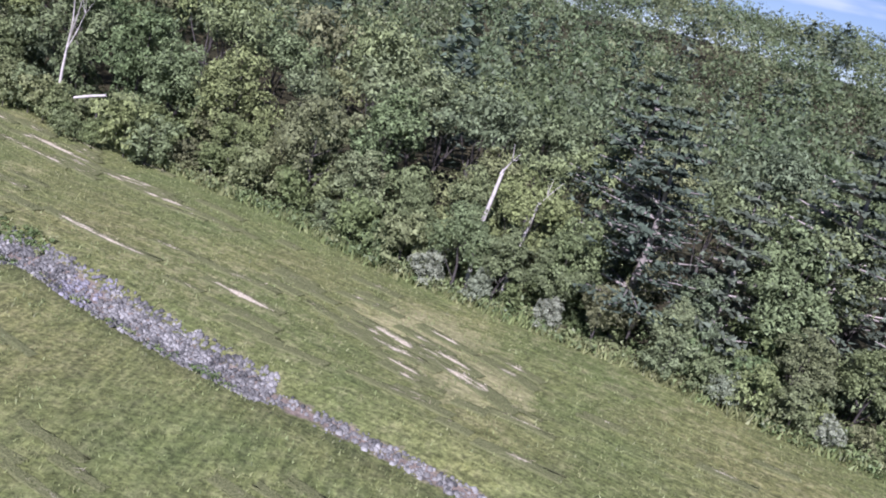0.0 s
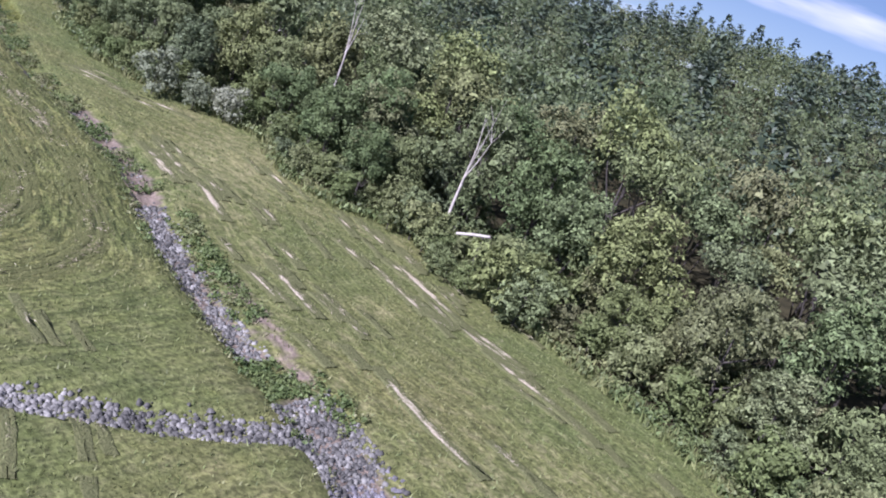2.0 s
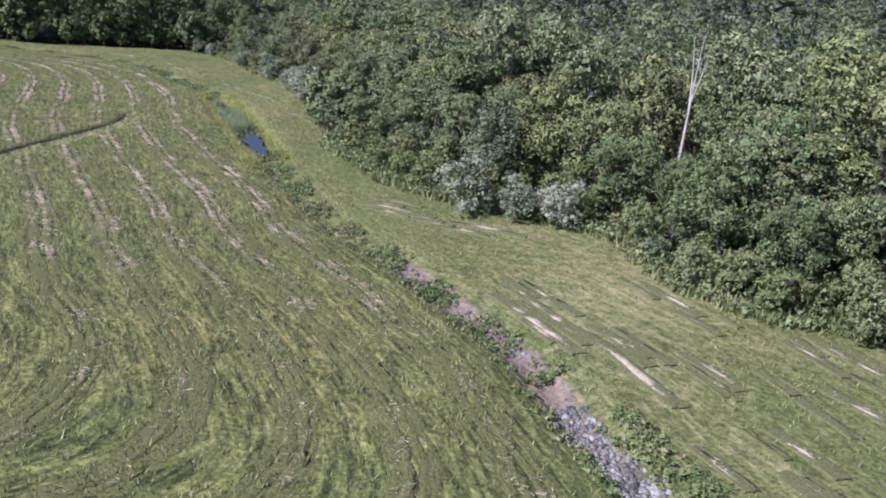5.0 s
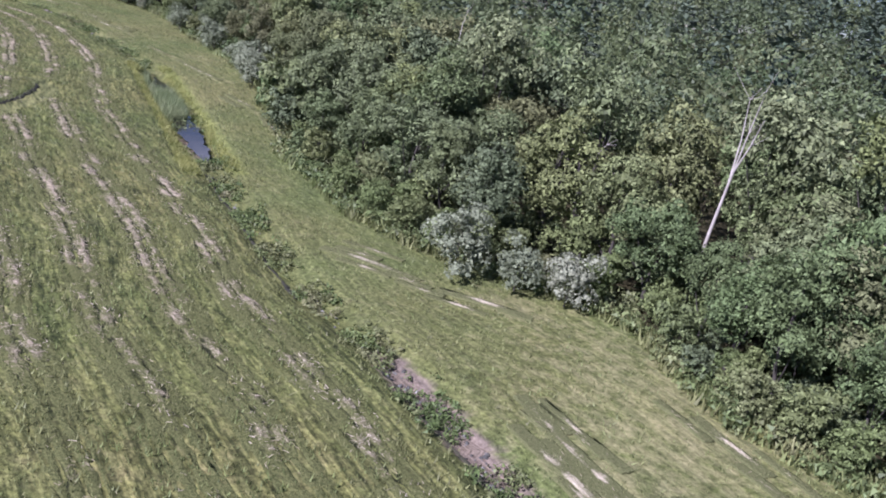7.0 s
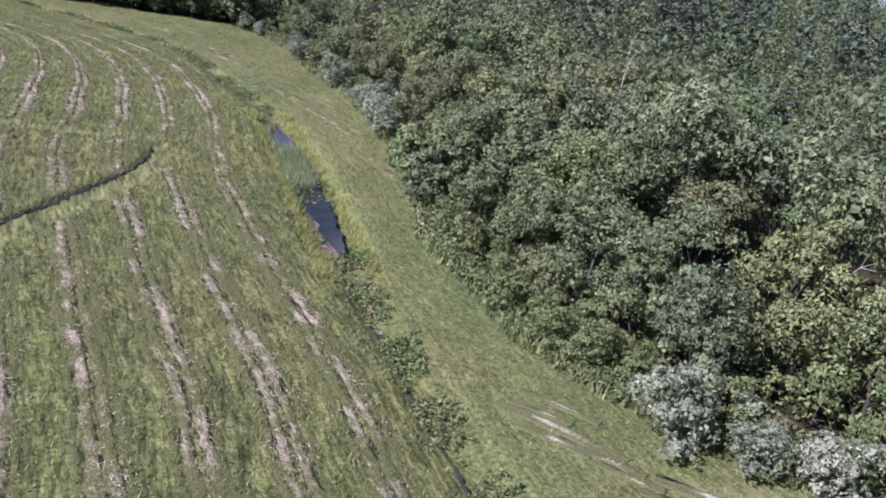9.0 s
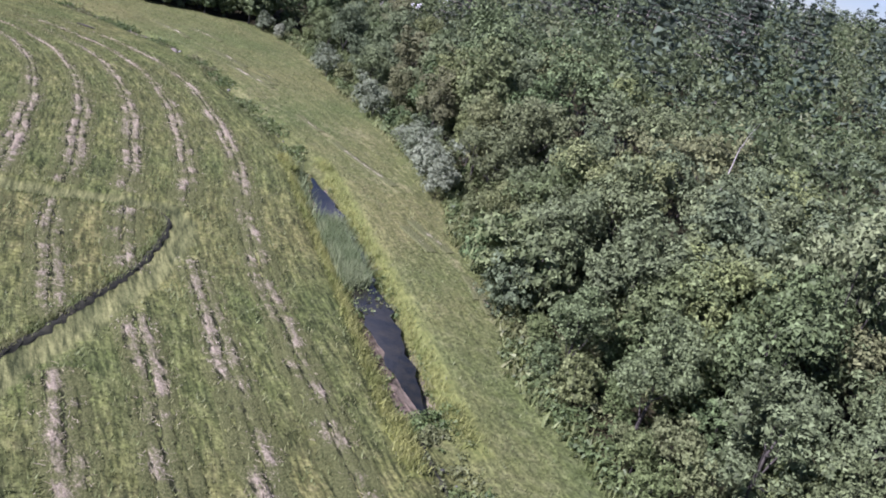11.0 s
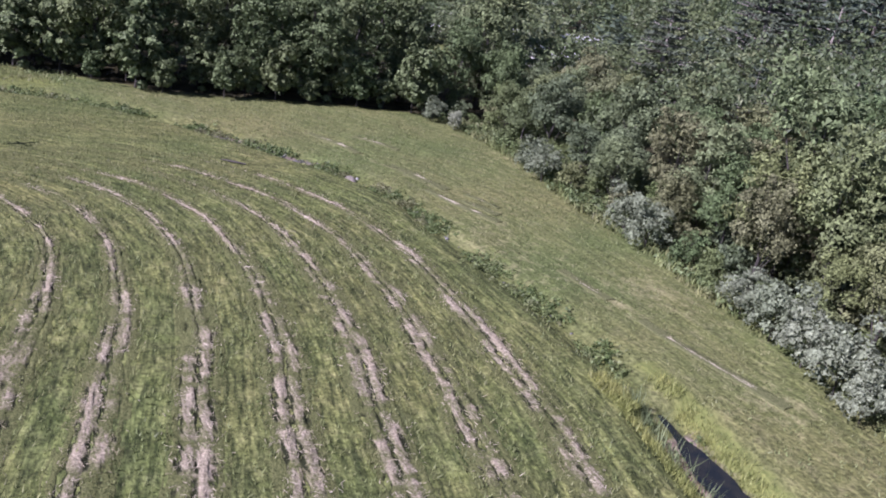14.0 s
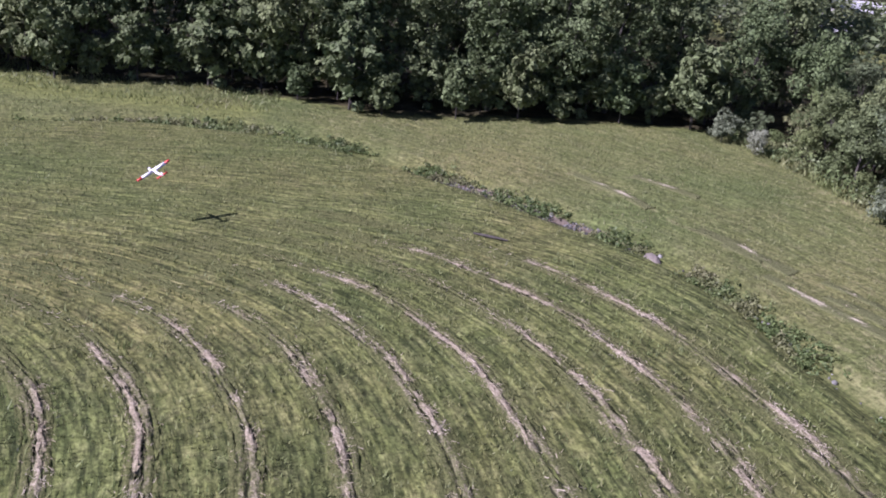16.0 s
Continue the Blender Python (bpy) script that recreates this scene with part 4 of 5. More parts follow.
# ---- model aeroplane over the meadow ----
def aeroplane(eye, turn, bank):
    plane = tagged(new("model_aeroplane"), "white foam model aeroplane with red wing tips, flying low", "model aeroplane")

    def wing(y0, y1, x, chord0, chord1, z, thick):
        v = []
        for yy, c in ((y0, chord0), (y1, chord1)):
            v += [(x + c * 0.4, yy, z), (x + c * 0.25, yy, z + thick), (x - c * 0.6, yy, z), (x + c * 0.2, yy, z - thick * 0.4)]
        return np.array(v, float), np.array([(0, 1, 5, 4), (1, 2, 6, 5), (2, 3, 7, 6), (3, 0, 4, 7), (3, 2, 1, 0), (4, 5, 6, 7)])

    hull = tube([(0.46, 0, -0.01), (0.40, 0, 0), (0.2, 0, 0.01), (-0.05, 0, 0.01), (-0.3, 0, 0.02), (-0.5, 0, 0.03)], [0.02, 0.06, 0.075, 0.065, 0.04, 0.02], 10)
    part("fuselage", mesh("fuselage", *hull, M_FOAM, True), plane)
    for s in (-1, 1):
        w = part("wing", mesh("wing", *wing(s * 0.04, s * 0.55, 0.1, 0.24, 0.2, 0.06, 0.025), M_FOAM), plane)
        part("wing_tip", mesh("wing_tip", *wing(s * 0.55, s * 0.78, 0.1, 0.2, 0.14, 0.06, 0.022), M_RED), w, "red wing tip")
        part("tailplane", mesh("tailplane", *wing(s * 0.01, s * 0.24, -0.44, 0.14, 0.1, 0.04, 0.012), M_RED), plane, "red tailplane")
    fin = np.array([(-0.36, -0.008, 0.03), (-0.52, -0.008, 0.03), (-0.54, -0.008, 0.2), (-0.46, -0.008, 0.2), (-0.36, 0.008, 0.03), (-0.52, 0.008, 0.03), (-0.54, 0.008, 0.2), (-0.46, 0.008, 0.2)])
    part("fin", mesh("fin", fin, np.array([(0, 1, 2, 3), (7, 6, 5, 4), (0, 4, 5, 1), (1, 5, 6, 2), (2, 6, 7, 3), (3, 7, 4, 0)]), M_FOAM), plane)
    part("propeller", mesh("propeller", *box(0.475, 0, -0.01, 0.012, 0.03, 0.24), M_BLACK), plane, "black propeller at rest")
    part("canopy", mesh("canopy", *tube([(0.34, 0, 0.04), (0.27, 0, 0.07), (0.16, 0, 0.07)], [0.01, 0.04, 0.012], 8), M_BLACK, True), plane, "dark canopy")
    plane.matrix_basis = Matrix.Translation(eye) @ pose(0, 0, 0, bank, -4, turn) @ Matrix.Scale(1.15, 4)


aeroplane((-143.1, 52.0, 2.25), 205, -22)


# ---- hay ----
def slivers(rng, c, along, length, width, tilt=0.25):
    """Stems of cut hay lying about a direction."""
    n = len(c)
    ang = along + rng.normal(0, 0.6, n)
    d = unit(np.stack([np.cos(ang), np.sin(ang), rng.normal(0, tilt, n)], 1))
    side = unit(np.cross(d, rng.normal(0, 0.5, (n, 3)) + (0, 0, 1)))
    L = (length * rng.uniform(0.5, 1.5, n))[:, None]
    W = (width * rng.uniform(0.6, 1.4, n))[:, None]
    v = np.stack([c - d * L / 2 - side * W / 2, c - d * L / 2 + side * W / 2, c + d * L / 2 + side * W * 0.3, c + d * L / 2 - side * W * 0.3], 1).reshape(-1, 3)
    return v, np.arange(4 * n).reshape(-1, 4)


LOOSE = []


def bell(u, at, half):
    return np.exp(-((u - at) / half) ** 2)


def windrow(k, path, rng, pale=1.0, dark=1.0, wide=1.0, twin=0.7, fade=True):
    """One row of hay: two ragged ridges, bare furrows with painted shade between, thinning out in places."""
    p = smooth_line(path, 0.32, 12)
    d = unit(np.gradient(p, axis=0))
    nrm = np.stack([-d[:, 1], d[:, 0]], 1)
    n = len(p)
    s = np.arange(n) * 0.32
    ends = np.clip(np.minimum(s, s[-1] - s) / (3 if fade else 1.3), 0, 1) * (0.78 + 0.22 * smoothstep(46, 78, -p[:, 0]) if fade else 1.0)

    def patchy(a, b):
        r = np.convolve(rng.normal(0, 1, n), np.ones(4) / 4, "same")
        return np.clip(a + 0.3 * np.sin(s * 0.5 + k * 2.1 + b) * np.sin(s * 0.21 + k + b) + 0.62 * r + 0.2 * rng.normal(0, 1, n), 0, 1.3)

    clear = smoothstep(0.75, 1.3, dist_to(LOOP, p[:, 0], p[:, 1]))
    tail = 1 - smoothstep(129 + 4 * math.sin(k * 2.3), 143, -p[:, 0])
    ends, dark = ends * clear * (tail * np.interp(p[:, 0], (-112, -98), (1.0, 0.8)) if fade else 1.0), dark * clear
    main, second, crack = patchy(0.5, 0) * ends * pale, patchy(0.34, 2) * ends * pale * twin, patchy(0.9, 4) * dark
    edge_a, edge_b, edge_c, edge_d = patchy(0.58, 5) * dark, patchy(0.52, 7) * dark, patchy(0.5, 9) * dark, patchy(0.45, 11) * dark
    if not fade:
        torn = 0.5 + 0.5 * np.sin(p[:, 0] * 2.7 + p[:, 1] * 1.9) * np.sin(p[:, 0] * 1.3 - p[:, 1] * 3.1)
        torn = (0.3 + 0.7 * smoothstep(0.3, 0.62, torn)) * np.interp(p[:, 0], (-85, -60), (0.78, 1.0))
        main, second, ends = main * torn, second * torn, ends * (0.35 + 0.65 * torn)
    side = 1 if k % 2 else -1
    wob = 0.1 * np.sin(s * 0.23 + k * 1.3) + 0.05 * np.sin(s * 0.9 + k) * (1.0 if fade else 3.0)
    across = np.linspace(-1.0, 1.0, 29 if fade else 13) * wide
    slim = np.interp(p[:, 0], (-126, -112), (0.52, 1.0)) if fade else np.ones(n)
    second = second * np.interp(slim, (0.52, 1.0), (0.4, 1.0))
    sway, sway_b = 0.06 * np.sin(s * 1.1 + 2 * k), 0.07 * np.sin(s * 0.8 + k)
    base = 0.46 if fade else 0.42
    vs, core, rut_shade = [], [], []
    for a in across:
        u = a * side / wide + rng.normal(0, 0.035, n)
        fluff = rng.uniform(0.35, 1.3, n)
        straw = (main * bell(u, 0.27 + sway, 0.23) + second * bell(u, -0.34 + sway_b, 0.22)) * fluff + base * pale * ends * bell(u, 0, 0.6)
        # narrow cuts: a slight dip, with their shade put into the colour
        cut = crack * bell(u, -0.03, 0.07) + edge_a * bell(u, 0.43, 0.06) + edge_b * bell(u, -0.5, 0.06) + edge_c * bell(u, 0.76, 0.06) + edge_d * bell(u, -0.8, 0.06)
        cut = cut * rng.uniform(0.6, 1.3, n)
        q = p + nrm * (wob + a * slim)[:, None] + rng.normal(0, 0.03, (n, 2))
        z = ground_z(q[:, 0], q[:, 1]) + (0.012 if fade else 0.025 if k == 140 else 0.055) + (0.06 if fade else 0.03) * straw * rng.uniform(0.6, 1.3, n) - 0.05 * cut - 0.09 * smoothstep(0.86, 1.0, abs(a) / wide) - 0.1 * (1 - clear)
        vs.append(np.column_stack([q, z]))
        core.append(np.clip(straw, 0, 1.2) * (0.5 if fade else 0.85))
        rut_shade.append(np.clip(cut, 0, 1) * 0.95)
    if fade:
        row = tagged(new("windrow"), "loose row of pale cut hay lying on the meadow", "hay", "windrows of cut hay")
    else:
        row = tagged(new("hay_streak"), "broken streak of pale dry hay on mown grass", "hay", "streaks of dry hay")
    grid = np.stack(vs, 1)
    mid = len(across) // 2
    row.location = grid[0, mid]
    for lo, hi in ((0, mid), (mid, 2 * mid)):
        v = grid[:, lo:hi + 1] - grid[0, mid]
        m = hi - lo + 1
        idx = np.arange(n * m).reshape(n, m)
        f = np.stack([idx[:-1, :-1], idx[1:, :-1], idx[1:, 1:], idx[:-1, 1:]], -1).reshape(-1, 4)
        me = mesh("ridge", v.reshape(-1, 3), f, M_STRAW if fade else M_STREAK, True)
        for key, val in (("core", core), ("furrow_shade", rut_shade)):
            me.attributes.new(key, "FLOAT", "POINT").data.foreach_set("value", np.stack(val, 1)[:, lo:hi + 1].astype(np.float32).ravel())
        part("ridge", me, row)
    for amount, at in ((main, 0.27), (second, -0.32)):
        i = np.repeat(np.arange(n), (np.clip(amount - 0.12, 0, 2) * 17.0 + rng.uniform(0, 0.9, n)).astype(int))
        o = (at * side + rng.normal(0, 0.24, len(i))) * wide * slim[i] + wob[i]
        q = p[i] + nrm[i] * o[:, None] + rng.normal(0, 0.1, (len(i), 2))
        z = ground_z(q[:, 0], q[:, 1]) + 0.04 + rng.uniform(0, 0.11, len(i))
        LOOSE.append(slivers(rng, np.column_stack([q, z]), np.arctan2(d[i, 1], d[i, 0]) + rng.normal(0, 0.8, len(i)), 0.17, 0.015, 0.15))


def lay_hay():
    rng = np.random.default_rng(17)
    for k in range(12):
        xc = -29.3 - 3.4 * k
        xs = np.arange(xc - 5, -143 + 0.35 * k, -2.0)
        row = [(x, float(row_y(k, np.array(x)))) for x in xs]
        y0 = row[0][1]
        head = [(xc + 0.3, y0 - 26), (xc + 0.3, y0 - 14), (xc, y0 - 8), (xc - 0.7, y0 - 4.5), (xc - 2.4, y0 - 1.8)]
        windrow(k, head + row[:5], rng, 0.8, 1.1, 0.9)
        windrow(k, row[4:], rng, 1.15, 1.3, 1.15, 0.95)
    for i, r in enumerate(RUTS):
        r = smooth_line(r, 0.5)
        a = 0
        while a < len(r) - 8:
            b = a + int(rng.integers(7, 22))
            piece = r[a:b + 1] + rng.normal(0, 0.28, 2)
            if len(piece) > 5:
                windrow(90 + i, [tuple(q) for q in piece], rng, rng.uniform(0.9, 1.4) * (0.9 if piece[0][0] < -75 else 1.0), 0.0, 0.4, 0.3, False)
            a = b + int(rng.integers(1, 9))
    for n in range(110):
        r = smooth_line(RUTS[int(rng.integers(0, len(RUTS)))] if n % 2 else RUTS[(0, 2, 4)[n % 3]], 0.5)
        a = int(rng.integers(0, max(1, len(r) - 9)))
        piece = r[a:a + int(rng.integers(5, 9))] + rng.normal(0, 1.3, 2)
        if piece[0, 0] < -75 and n % 3:
            continue
        if len(piece) > 4 and dist_to(DITCH, piece[:, 0], piece[:, 1]).min() > 1.6 and not inside(WOODS, piece[:, 0], piece[:, 1]).any():
            windrow(120, [tuple(q) for q in piece], rng, rng.uniform(0.8, 1.25) * (0.8 if piece[0, 0] < -75 else 1.0), 0.0, rng.uniform(0.22, 0.42), 0.2, False)
    strip = smooth_line(DITCH[:12], 0.5)
    for n in range(64):
        a = int(rng.integers(0, len(strip) - 9))
        piece = strip[a:a + int(rng.integers(4, 9))] + np.array((0.38, 0.92)) * rng.uniform(2.2, 14.5) + rng.normal(0, 0.3, 2)
        if dist_to(EDGE, piece[:, 0], piece[:, 1]).min() > 1.2 and not inside(WOODS, piece[:, 0], piece[:, 1]).any():
            windrow(130, [tuple(q) for q in piece], rng, rng.uniform(0.7, 1.2), 0.0, rng.uniform(0.2, 0.42), 0.2, False)
    lane = smooth_line(DITCH[1:8], 0.5)
    for n in range(34):
        a = int(rng.integers(0, len(lane) - 9))
        piece = lane[a:a + int(rng.integers(5, 9))] + (-0.32 * (n % 7) - rng.uniform(2.0, 4.0), -rng.uniform(4.5, 5.5) - 1.15 * (n % 7))
        windrow(140, [tuple(q) for q in piece], rng, rng.uniform(0.6, 0.95), 0.0, rng.uniform(0.2, 0.32), 0.2, False)
    tagged(new("loose_hay", mesh("loose_hay", *join(*LOOSE), M_HAYBITS)), "stray stems of cut hay beside the rows", "hay", kind="stuff")


lay_hay()


def shade_edge(line, profile, label):
    """A dark strip for the shade where something sunk cuts into the meadow: (offset, height) across."""
    rng = np.random.default_rng(41)
    p = smooth_line(line, 0.3, 12)
    d = unit(np.gradient(p, axis=0))
    nrm = np.stack([-d[:, 1], d[:, 0]], 1)
    n, m = len(p), len(profile)
    gap = np.convolve(rng.normal(0, 1, n), np.ones(7) / 7, "same") * 0.12
    vs = []
    for o, up in profile:
        q = p + nrm * (o + gap + 0.06 * rng.normal(0, 1, n))[:, None]
        vs.append(np.column_stack([q, ground_z(q[:, 0], q[:, 1]) + up]))
    v = np.stack(vs, 1)
    idx = np.arange(n * m).reshape(n, m)
    f = np.stack([idx[:-1, :-1], idx[1:, :-1], idx[1:, 1:], idx[:-1, 1:]], -1).reshape(-1, 4)
    tagged(new("soil_bank", mesh("soil_bank", v.reshape(-1, 3), f, M_BANK_SHADE, True)), label, "soil")


# shadows of the path and ditch banks, laid down as dark strips
shade_edge(LOOP[:8], ((0.56, -0.03), (0.66, 0.03), (0.8, 0.07), (0.92, 0.05), (1.02, -0.04)), "dark strip standing in for the bank's shadow beside the mown path")
BANK = ((0.36, -0.06), (0.48, 0.05), (0.62, 0.09), (0.76, -0.05))
shade_edge([q for q in DITCH if -51 < q[0] < -33], BANK, "dark strip standing in for shade along the ditch bank")
shade_edge([q for q in DITCH if -33 < q[0] < -21], BANK, "dark strip standing in for shade along the ditch bank")
shade_edge([q for q in DITCH if -76 < q[0] < -56], BANK, "dark strip standing in for shade along the ditch bank")
shade_edge([q for q in DITCH if -149 < q[0] < -137], BANK, "dark strip standing in for shade along the ditch bank")


def clod_and_log():
    """A mound of spoil and a dark log by the far ditch."""
    rng = np.random.default_rng(77)
    rings = []
    for j, (r, h) in enumerate(((1.0, -0.12), (0.86, 0.16), (0.55, 0.34), (0.2, 0.42))):
        ang = np.arange(11) * 2 * np.pi / 11 + 0.2 * j
        w = r * rng.uniform(0.8, 1.2, 11)
        rings.append(np.column_stack([0.62 * w * np.cos(ang), 0.42 * w * np.sin(ang), h + rng.normal(0, 0.03, 11)]))
    v = np.concatenate(rings + [np.array([(0.03, 0.0, 0.44)])])
    f = [(11 * j + i, 11 * j + (i + 1) % 11, 11 * j + 11 + (i + 1) % 11) for j in range(3) for i in range(11)]
    f += [(11 * j + i, 11 * j + 11 + (i + 1) % 11, 11 * j + 11 + i) for j in range(3) for i in range(11)]
    f += [(33 + i, 33 + (i + 1) % 11, 44) for i in range(11)]
    clod = tagged(new("spoil_heap", mesh("spoil_heap", v, np.array(f), M_SPOIL)), "small grey-brown heap of dug spoil beside the ditch", "soil")
    clod.scale = (1.0, 1.0, 0.7)
    clod.location = (-133.6, 73.2, float(ground_z(-133.6, 73.2)))
    a, b = np.array((-137.7, 65.6, 0.05)), np.array((-136.5, 66.8, 0.05))
    bark = [tube([a - a, (b - a) * 0.35 + (0.04, 0, 0.02), (b - a) * 0.7, b - a], [0.05, 0.08, 0.075, 0.04], 8), tube([(b - a) * 0.6, (b - a) * 0.75 + (0.2, -0.05, 0.06)], [0.035, 0.015], 5)]
    log = tagged(new("log", mesh("log", *join(*bark), M_BARK, True)), "dark fallen branch lying in mown grass", "log")
    log.location = a + (0, 0, float(ground_z(a[0], a[1])))


clod_and_log()


# ---- grass, weeds, reeds ----
def sow(rng, n, x0, x1, y0, y1):
    return rng.uniform(x0, x1, n), rng.uniform(y0, y1, n)


def grass():
    rng = np.random.default_rng(23)
    x, y = sow(rng, 330000, -172, 26, 14, 93)
    lump = wave(x, y, 1.3, 0.2) + 0.8 * wave(x, y, 0.33, 1.9) + rng.normal(0, 0.8, len(x))
    keep = ~inside(WOODS, x, y) & (dist_to(DITCH, x, y) > 1.0) & (dist_to(BRANCH, x, y) > 0.8) & (dist_to(LOOP, x, y) > 0.75) & (lump > -0.5)
    x, y = x[keep], y[keep]
    c = np.column_stack([x, y, ground_z(x, y) - 0.02])
    x, y = sow(rng, 110000, -140, -36, 10, 72)
    k = row_index(x, y)
    off = np.abs(k - np.round(k)) * 2.85
    line = (np.abs(off - 0.8) < 0.14) & (k > -0.7) & (k < 12) & (np.sin(x * 0.8 + np.round(k) * 2) + rng.normal(0, 0.6, len(x)) > 0)
    line |= (rng.uniform(0, 1, len(x)) < 0.12) & (k > -0.7) & (k < 12)
    t = np.column_stack([x, y, ground_z(x, y) - 0.02])[line & (dist_to(LOOP, x, y) > 0.8)]
    t = np.repeat(t, 3, 0)
    t[:, :2] += rng.normal(0, 0.09, (len(t), 2))
    tagged(new("meadow_grass", mesh("meadow_grass", *join(blades(rng, c, 0.14, 0.06, 0.4), blades(rng, t, 0.22, 0.05, 0.35)), M_GRASS)), "short mown meadow grass with tufts", "grass", kind="stuff")


def along(rng, line, n, o0, o1, x0=-1e9, x1=1e9):
    """Random places beside a line, at signed offsets between o0 and o1."""
    p = smooth_line(line, 0.4)
    d = unit(np.gradient(p, axis=0))
    ok = np.flatnonzero((p[:, 0] > x0) & (p[:, 0] < x1))
    i = rng.choice(ok, n)
    q = p[i] + np.stack([-d[i, 1], d[i, 0]], 1) * rng.uniform(o0, o1, n)[:, None] + rng.normal(0, 0.12, (n, 2))
    q = q[(q[:, 0] > x0) & (q[:, 0] < x1)]
    return np.column_stack([q, ground_z(q[:, 0], q[:, 1])])


def clumps(rng, c, per, high, wide, size):
    """Low leafy plants: a handful of sprays round each place."""
    q = np.repeat(c, per, 0)
    h = np.repeat(high * rng.uniform(0.4, 1.5, len(c)), per)
    d = unit(rng.normal(0, 1, (len(q), 3)) + (0, 0, 0.6))
    q = q + d * np.column_stack([np.full(len(q), wide), np.full(len(q), wide), h * 0.6]) * rng.uniform(0.4, 1.1, (len(q), 1))
    q[:, 2] = np.maximum(q[:, 2], np.repeat(c[:, 2], per) + 0.03) + h * 0.3
    return leaves(rng, q, d, size)


def ditch_growth():
    rng = np.random.default_rng(29)
    a = along(rng, DITCH, 420, -1.9, -0.6, -37, -17)
    a = a[np.sin(a[:, 0] * 0.9) + np.sin(a[:, 0] * 0.37) > -0.4]
    b = along(rng, DITCH, 1150, -0.9, 0.7, -77, -38)
    b = b[np.sin(b[:, 0] * 1.3) + rng.normal(0, 0.5, len(b)) > -0.1]
    c = along(rng, DITCH, 2200, -0.9, 0.8, -162, -104)
    c = c[np.sin(c[:, 0] * 1.1) + 0.6 * np.sin(c[:, 0] * 0.43) + rng.normal(0, 0.4, len(c)) > -0.2]
    d = np.concatenate([along(rng, DITCH, 130, 0.7, 1.3, -50, -5), along(rng, DITCH, 130, -0.9, 0.9, -22.3, -19.6)])
    e = along(rng, DITCH, 260, -1.1, 1.1, -96.5, -84.5)
    f = along(rng, DITCH, 380, -1.25, 1.25, -103, -73)
    f = f[(np.abs(np.sin(f[:, 0] * 0.8)) > 0.5) | (dist_to(DITCH, f[:, 0], f[:, 1]) > 0.75)]
    parts = [clumps(rng, q, 14, h, 0.28, 0.15) for q, h in ((a, 0.3), (b, 0.42), (c, 0.36), (d, 0.22), (e, 0.6), (f, 0.3))]
    tagged(new("ditch_weeds", mesh("ditch_weeds", *join(*parts), M_WEED)), "low green weeds growing along the ditch", "weeds", kind="stuff")
    u = np.concatenate([along(rng, EDGE, 3400, -4.2, 0.25, -150, 30), along(rng, EDGE, 2800, -14, -4, -150, 30)])
    tagged(new("undergrowth", mesh("undergrowth", *clumps(rng, u, 14, 0.75, 0.5, 0.24), M_UNDER)), "bramble and tall weeds under the first trees", "undergrowth", kind="stuff")
    r = along(rng, DITCH, 3400, -0.25, 1.15, -95.5, -87.5)
    e = along(rng, DITCH, 300, 0.7, 1.3, -104, -96)
    r = np.concatenate([r, e[rng.uniform(0, 1, len(e)) < 0.4]])
    r[:, 2] = np.maximum(r[:, 2], -0.6)
    tagged(new("reeds", mesh("reeds", *blades(rng, np.repeat(r, 2, 0) + rng.normal(0, 0.08, (2 * len(r), 3)) * (1, 1, 0), 0.85, 0.038, 0.28), M_REED)), "grey-green reeds standing in the ditch water", "reeds", kind="stuff")
    s = np.concatenate([along(rng, DITCH, 5200, 1.0, 2.0, -106, -73), along(rng, DITCH, 2600, -1.7, -0.85, -105, -74)])
    tagged(new("sedge", mesh("sedge", *blades(rng, np.repeat(s, 2, 0) + rng.normal(0, 0.06, (2 * len(s), 3)) * (1, 1, 0), 0.32, 0.035, 0.4), M_SEDGE)), "yellow-green sedge fringing the ditch water", "sedge", kind="stuff")
    t = np.concatenate([along(rng, LOOP[:8], 2400, 0.95, 1.15), along(rng, LOOP[7:], 900, 0.78, 0.95)])
    e = along(rng, EDGE, 9000, -1.3, 0.5, -150, 30)
    w = along(rng, [(-176, 40), (-167, 50), (-161.5, 60)], 2500, -3.0, 3.0) + np.append(rng.normal(0, 1.2, 2), 0)
    tagged(new("tall_grass", mesh("tall_grass", *join(blades(rng, t, 0.24, 0.05, 0.3), blades(rng, e, 0.5, 0.13, 0.35), blades(rng, w, 0.26, 0.08, 0.5)), M_GRASS)), "tall unmown grass at the meadow's margins", "grass", kind="stuff")


grass()
ditch_growth()


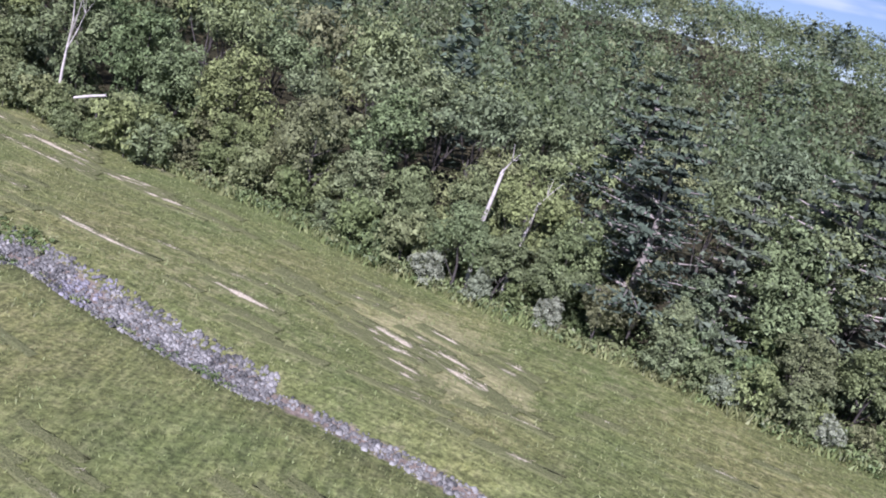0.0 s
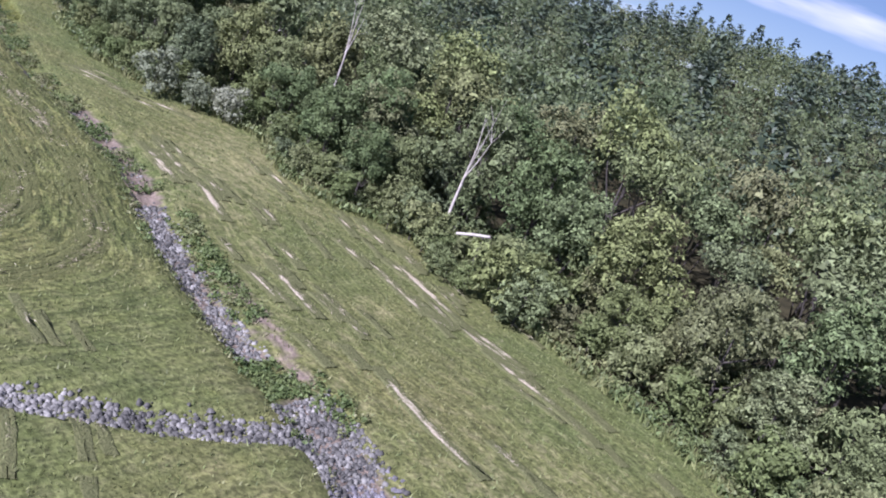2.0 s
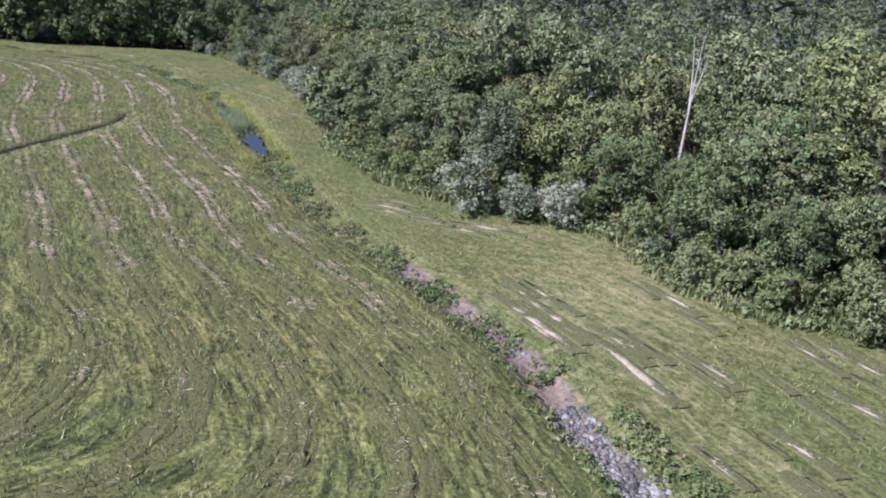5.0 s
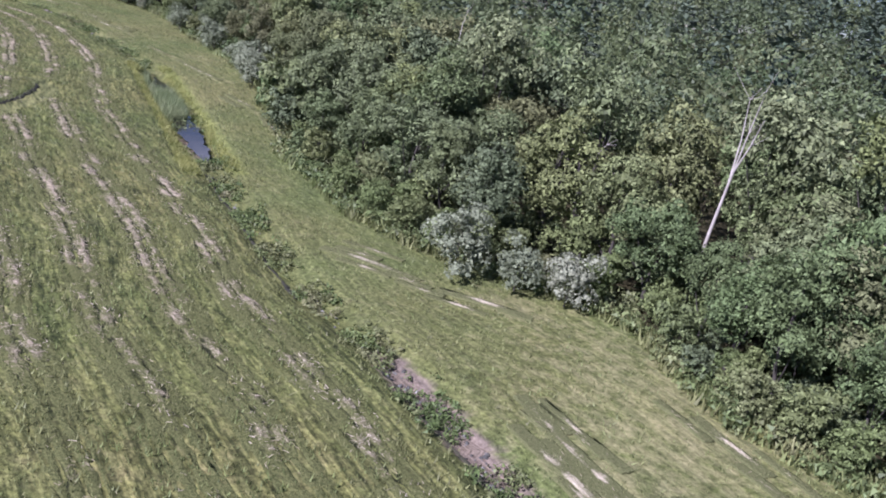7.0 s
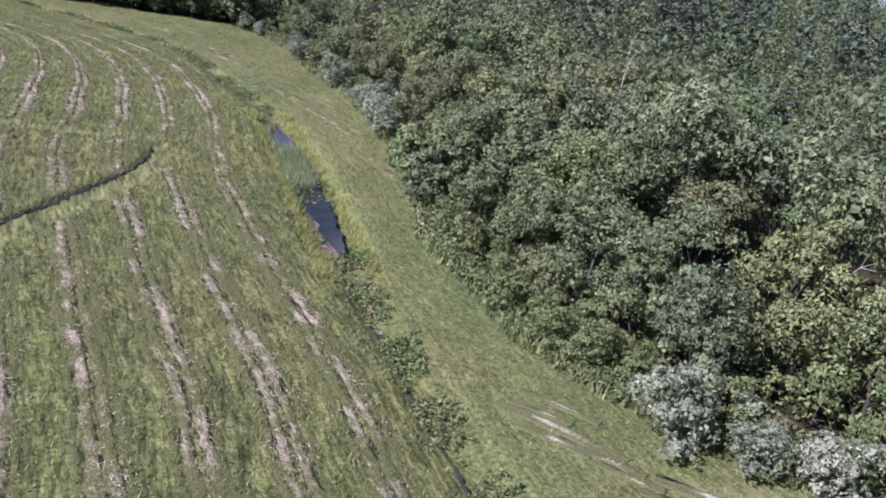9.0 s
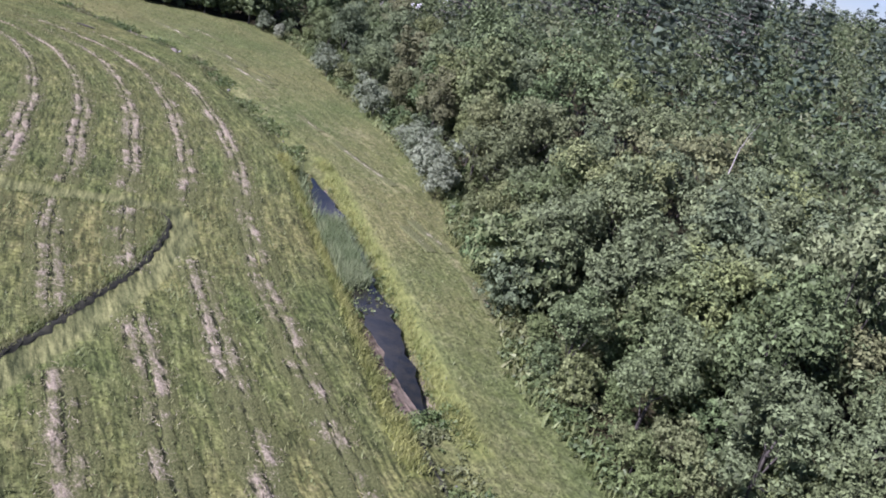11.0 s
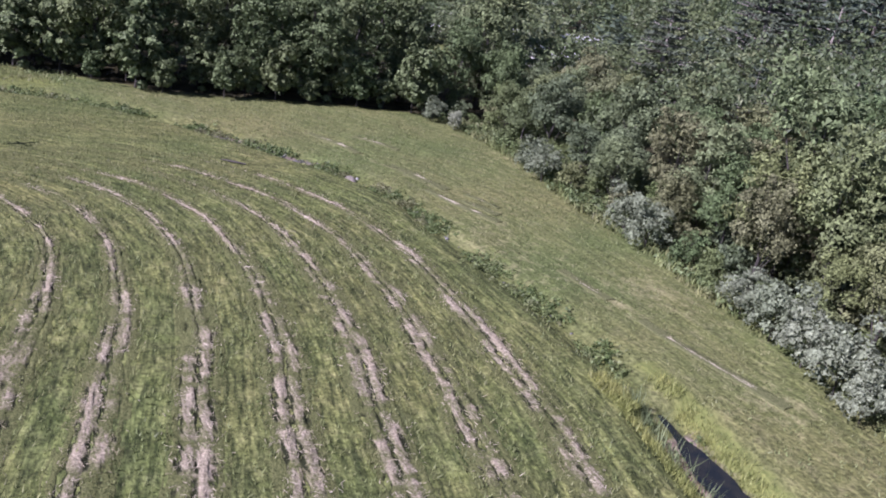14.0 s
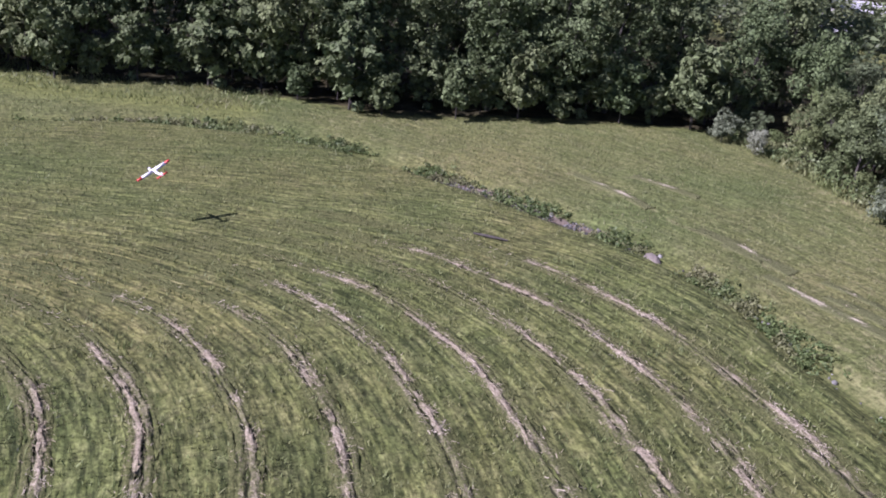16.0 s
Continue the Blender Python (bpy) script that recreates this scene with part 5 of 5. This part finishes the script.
# ---- stone lining of the ditch (last) ----
def stone_mesh(seed):
    """A blunt broken stone: an uneven six-sided block with a chipped top."""
    rng = np.random.default_rng(seed)
    ang = np.arange(5) * 2 * np.pi / 5 + rng.uniform(-0.35, 0.35, 5)
    low = np.column_stack([np.cos(ang), 0.8 * np.sin(ang), np.full(5, -0.35)]) * rng.uniform(0.8, 1.2, (5, 1))
    high = np.column_stack([0.6 * np.cos(ang), 0.5 * np.sin(ang), rng.uniform(0.35, 0.65, 5)])
    v = np.concatenate([low, high, [(0.0, 0.0, 0.55)]])
    f = []
    for i in range(5):
        j = (i + 1) % 5
        f += [(i, j, 5 + j), (i, 5 + j, 5 + i), (5 + i, 5 + j, 10)]
    return v, np.array(f)


def lay_stones():
    rng = np.random.default_rng(31)
    shapes = [stone_mesh(100 + i) for i in range(6)]
    meshes = [mesh("stone", v, f, M_STONE) for v, f in shapes]
    spots = np.concatenate([along(rng, DITCH, 5000, -1.35, 1.35, -19.5, -4.5), along(rng, DITCH, 600, -0.5, 0.5, -4.5, 4), along(rng, DITCH, 2300, -0.7, 0.7, -36.4, -22), along(rng, DITCH, 150, -0.5, 0.5, -51, -36.4), along(rng, BRANCH[:5], 1500, -0.65, 0.65), along(rng, DITCH, 320, -0.6, 0.6, -146, -137), along(rng, DITCH, 60, -0.4, 0.4, -75, -50), along(rng, DITCH, 60, -0.4, 0.4, -137, -104)])
    gone = np.sin(spots[:, 0] * 0.55) + np.sin(spots[:, 0] * 1.7 + spots[:, 1]) + rng.normal(0, 0.5, len(spots)) < -1.5
    spots = spots[~gone]
    near = (spots[:, 0] > -15) & (spots[:, 0] < -13)
    lining = tagged(new("stone_lining"), "loose grey-blue stones lining the drainage ditch", "stones")
    rest, used = [], 0
    for p, close in zip(spots, near):
        i, s = int(rng.integers(0, 6)), 0.04 + 0.12 * rng.uniform(0, 1) ** 2.2
        m = Matrix.Translation((p[0], p[1], p[2] + s * 0.3)) @ Euler((rng.normal(0, 0.3), rng.normal(0, 0.3), rng.uniform(0, 6.28))).to_matrix().to_4x4() @ Matrix.Scale(s, 4)
        if close and used < 300:
            used += 1
            ob = part("stone", meshes[i], lining)
            ob.matrix_basis = m
        else:
            a = np.array(m)
            rest.append((shapes[i][0] @ a[:3, :3].T + a[:3, 3], shapes[i][1]))
    tagged(part("rubble", mesh("rubble", *join(*rest), M_RUBBLE), lining), kind="stuff")


M_RUBBLE = woodland_material("grey_blue_rubble", [(0.0, (0.078, 0.078, 0.070)), (0.5, (0.138, 0.138, 0.124)), (1.0, (0.215, 0.214, 0.194))], 0.0, (0.45, 1.4), 1.5)
lay_stones()
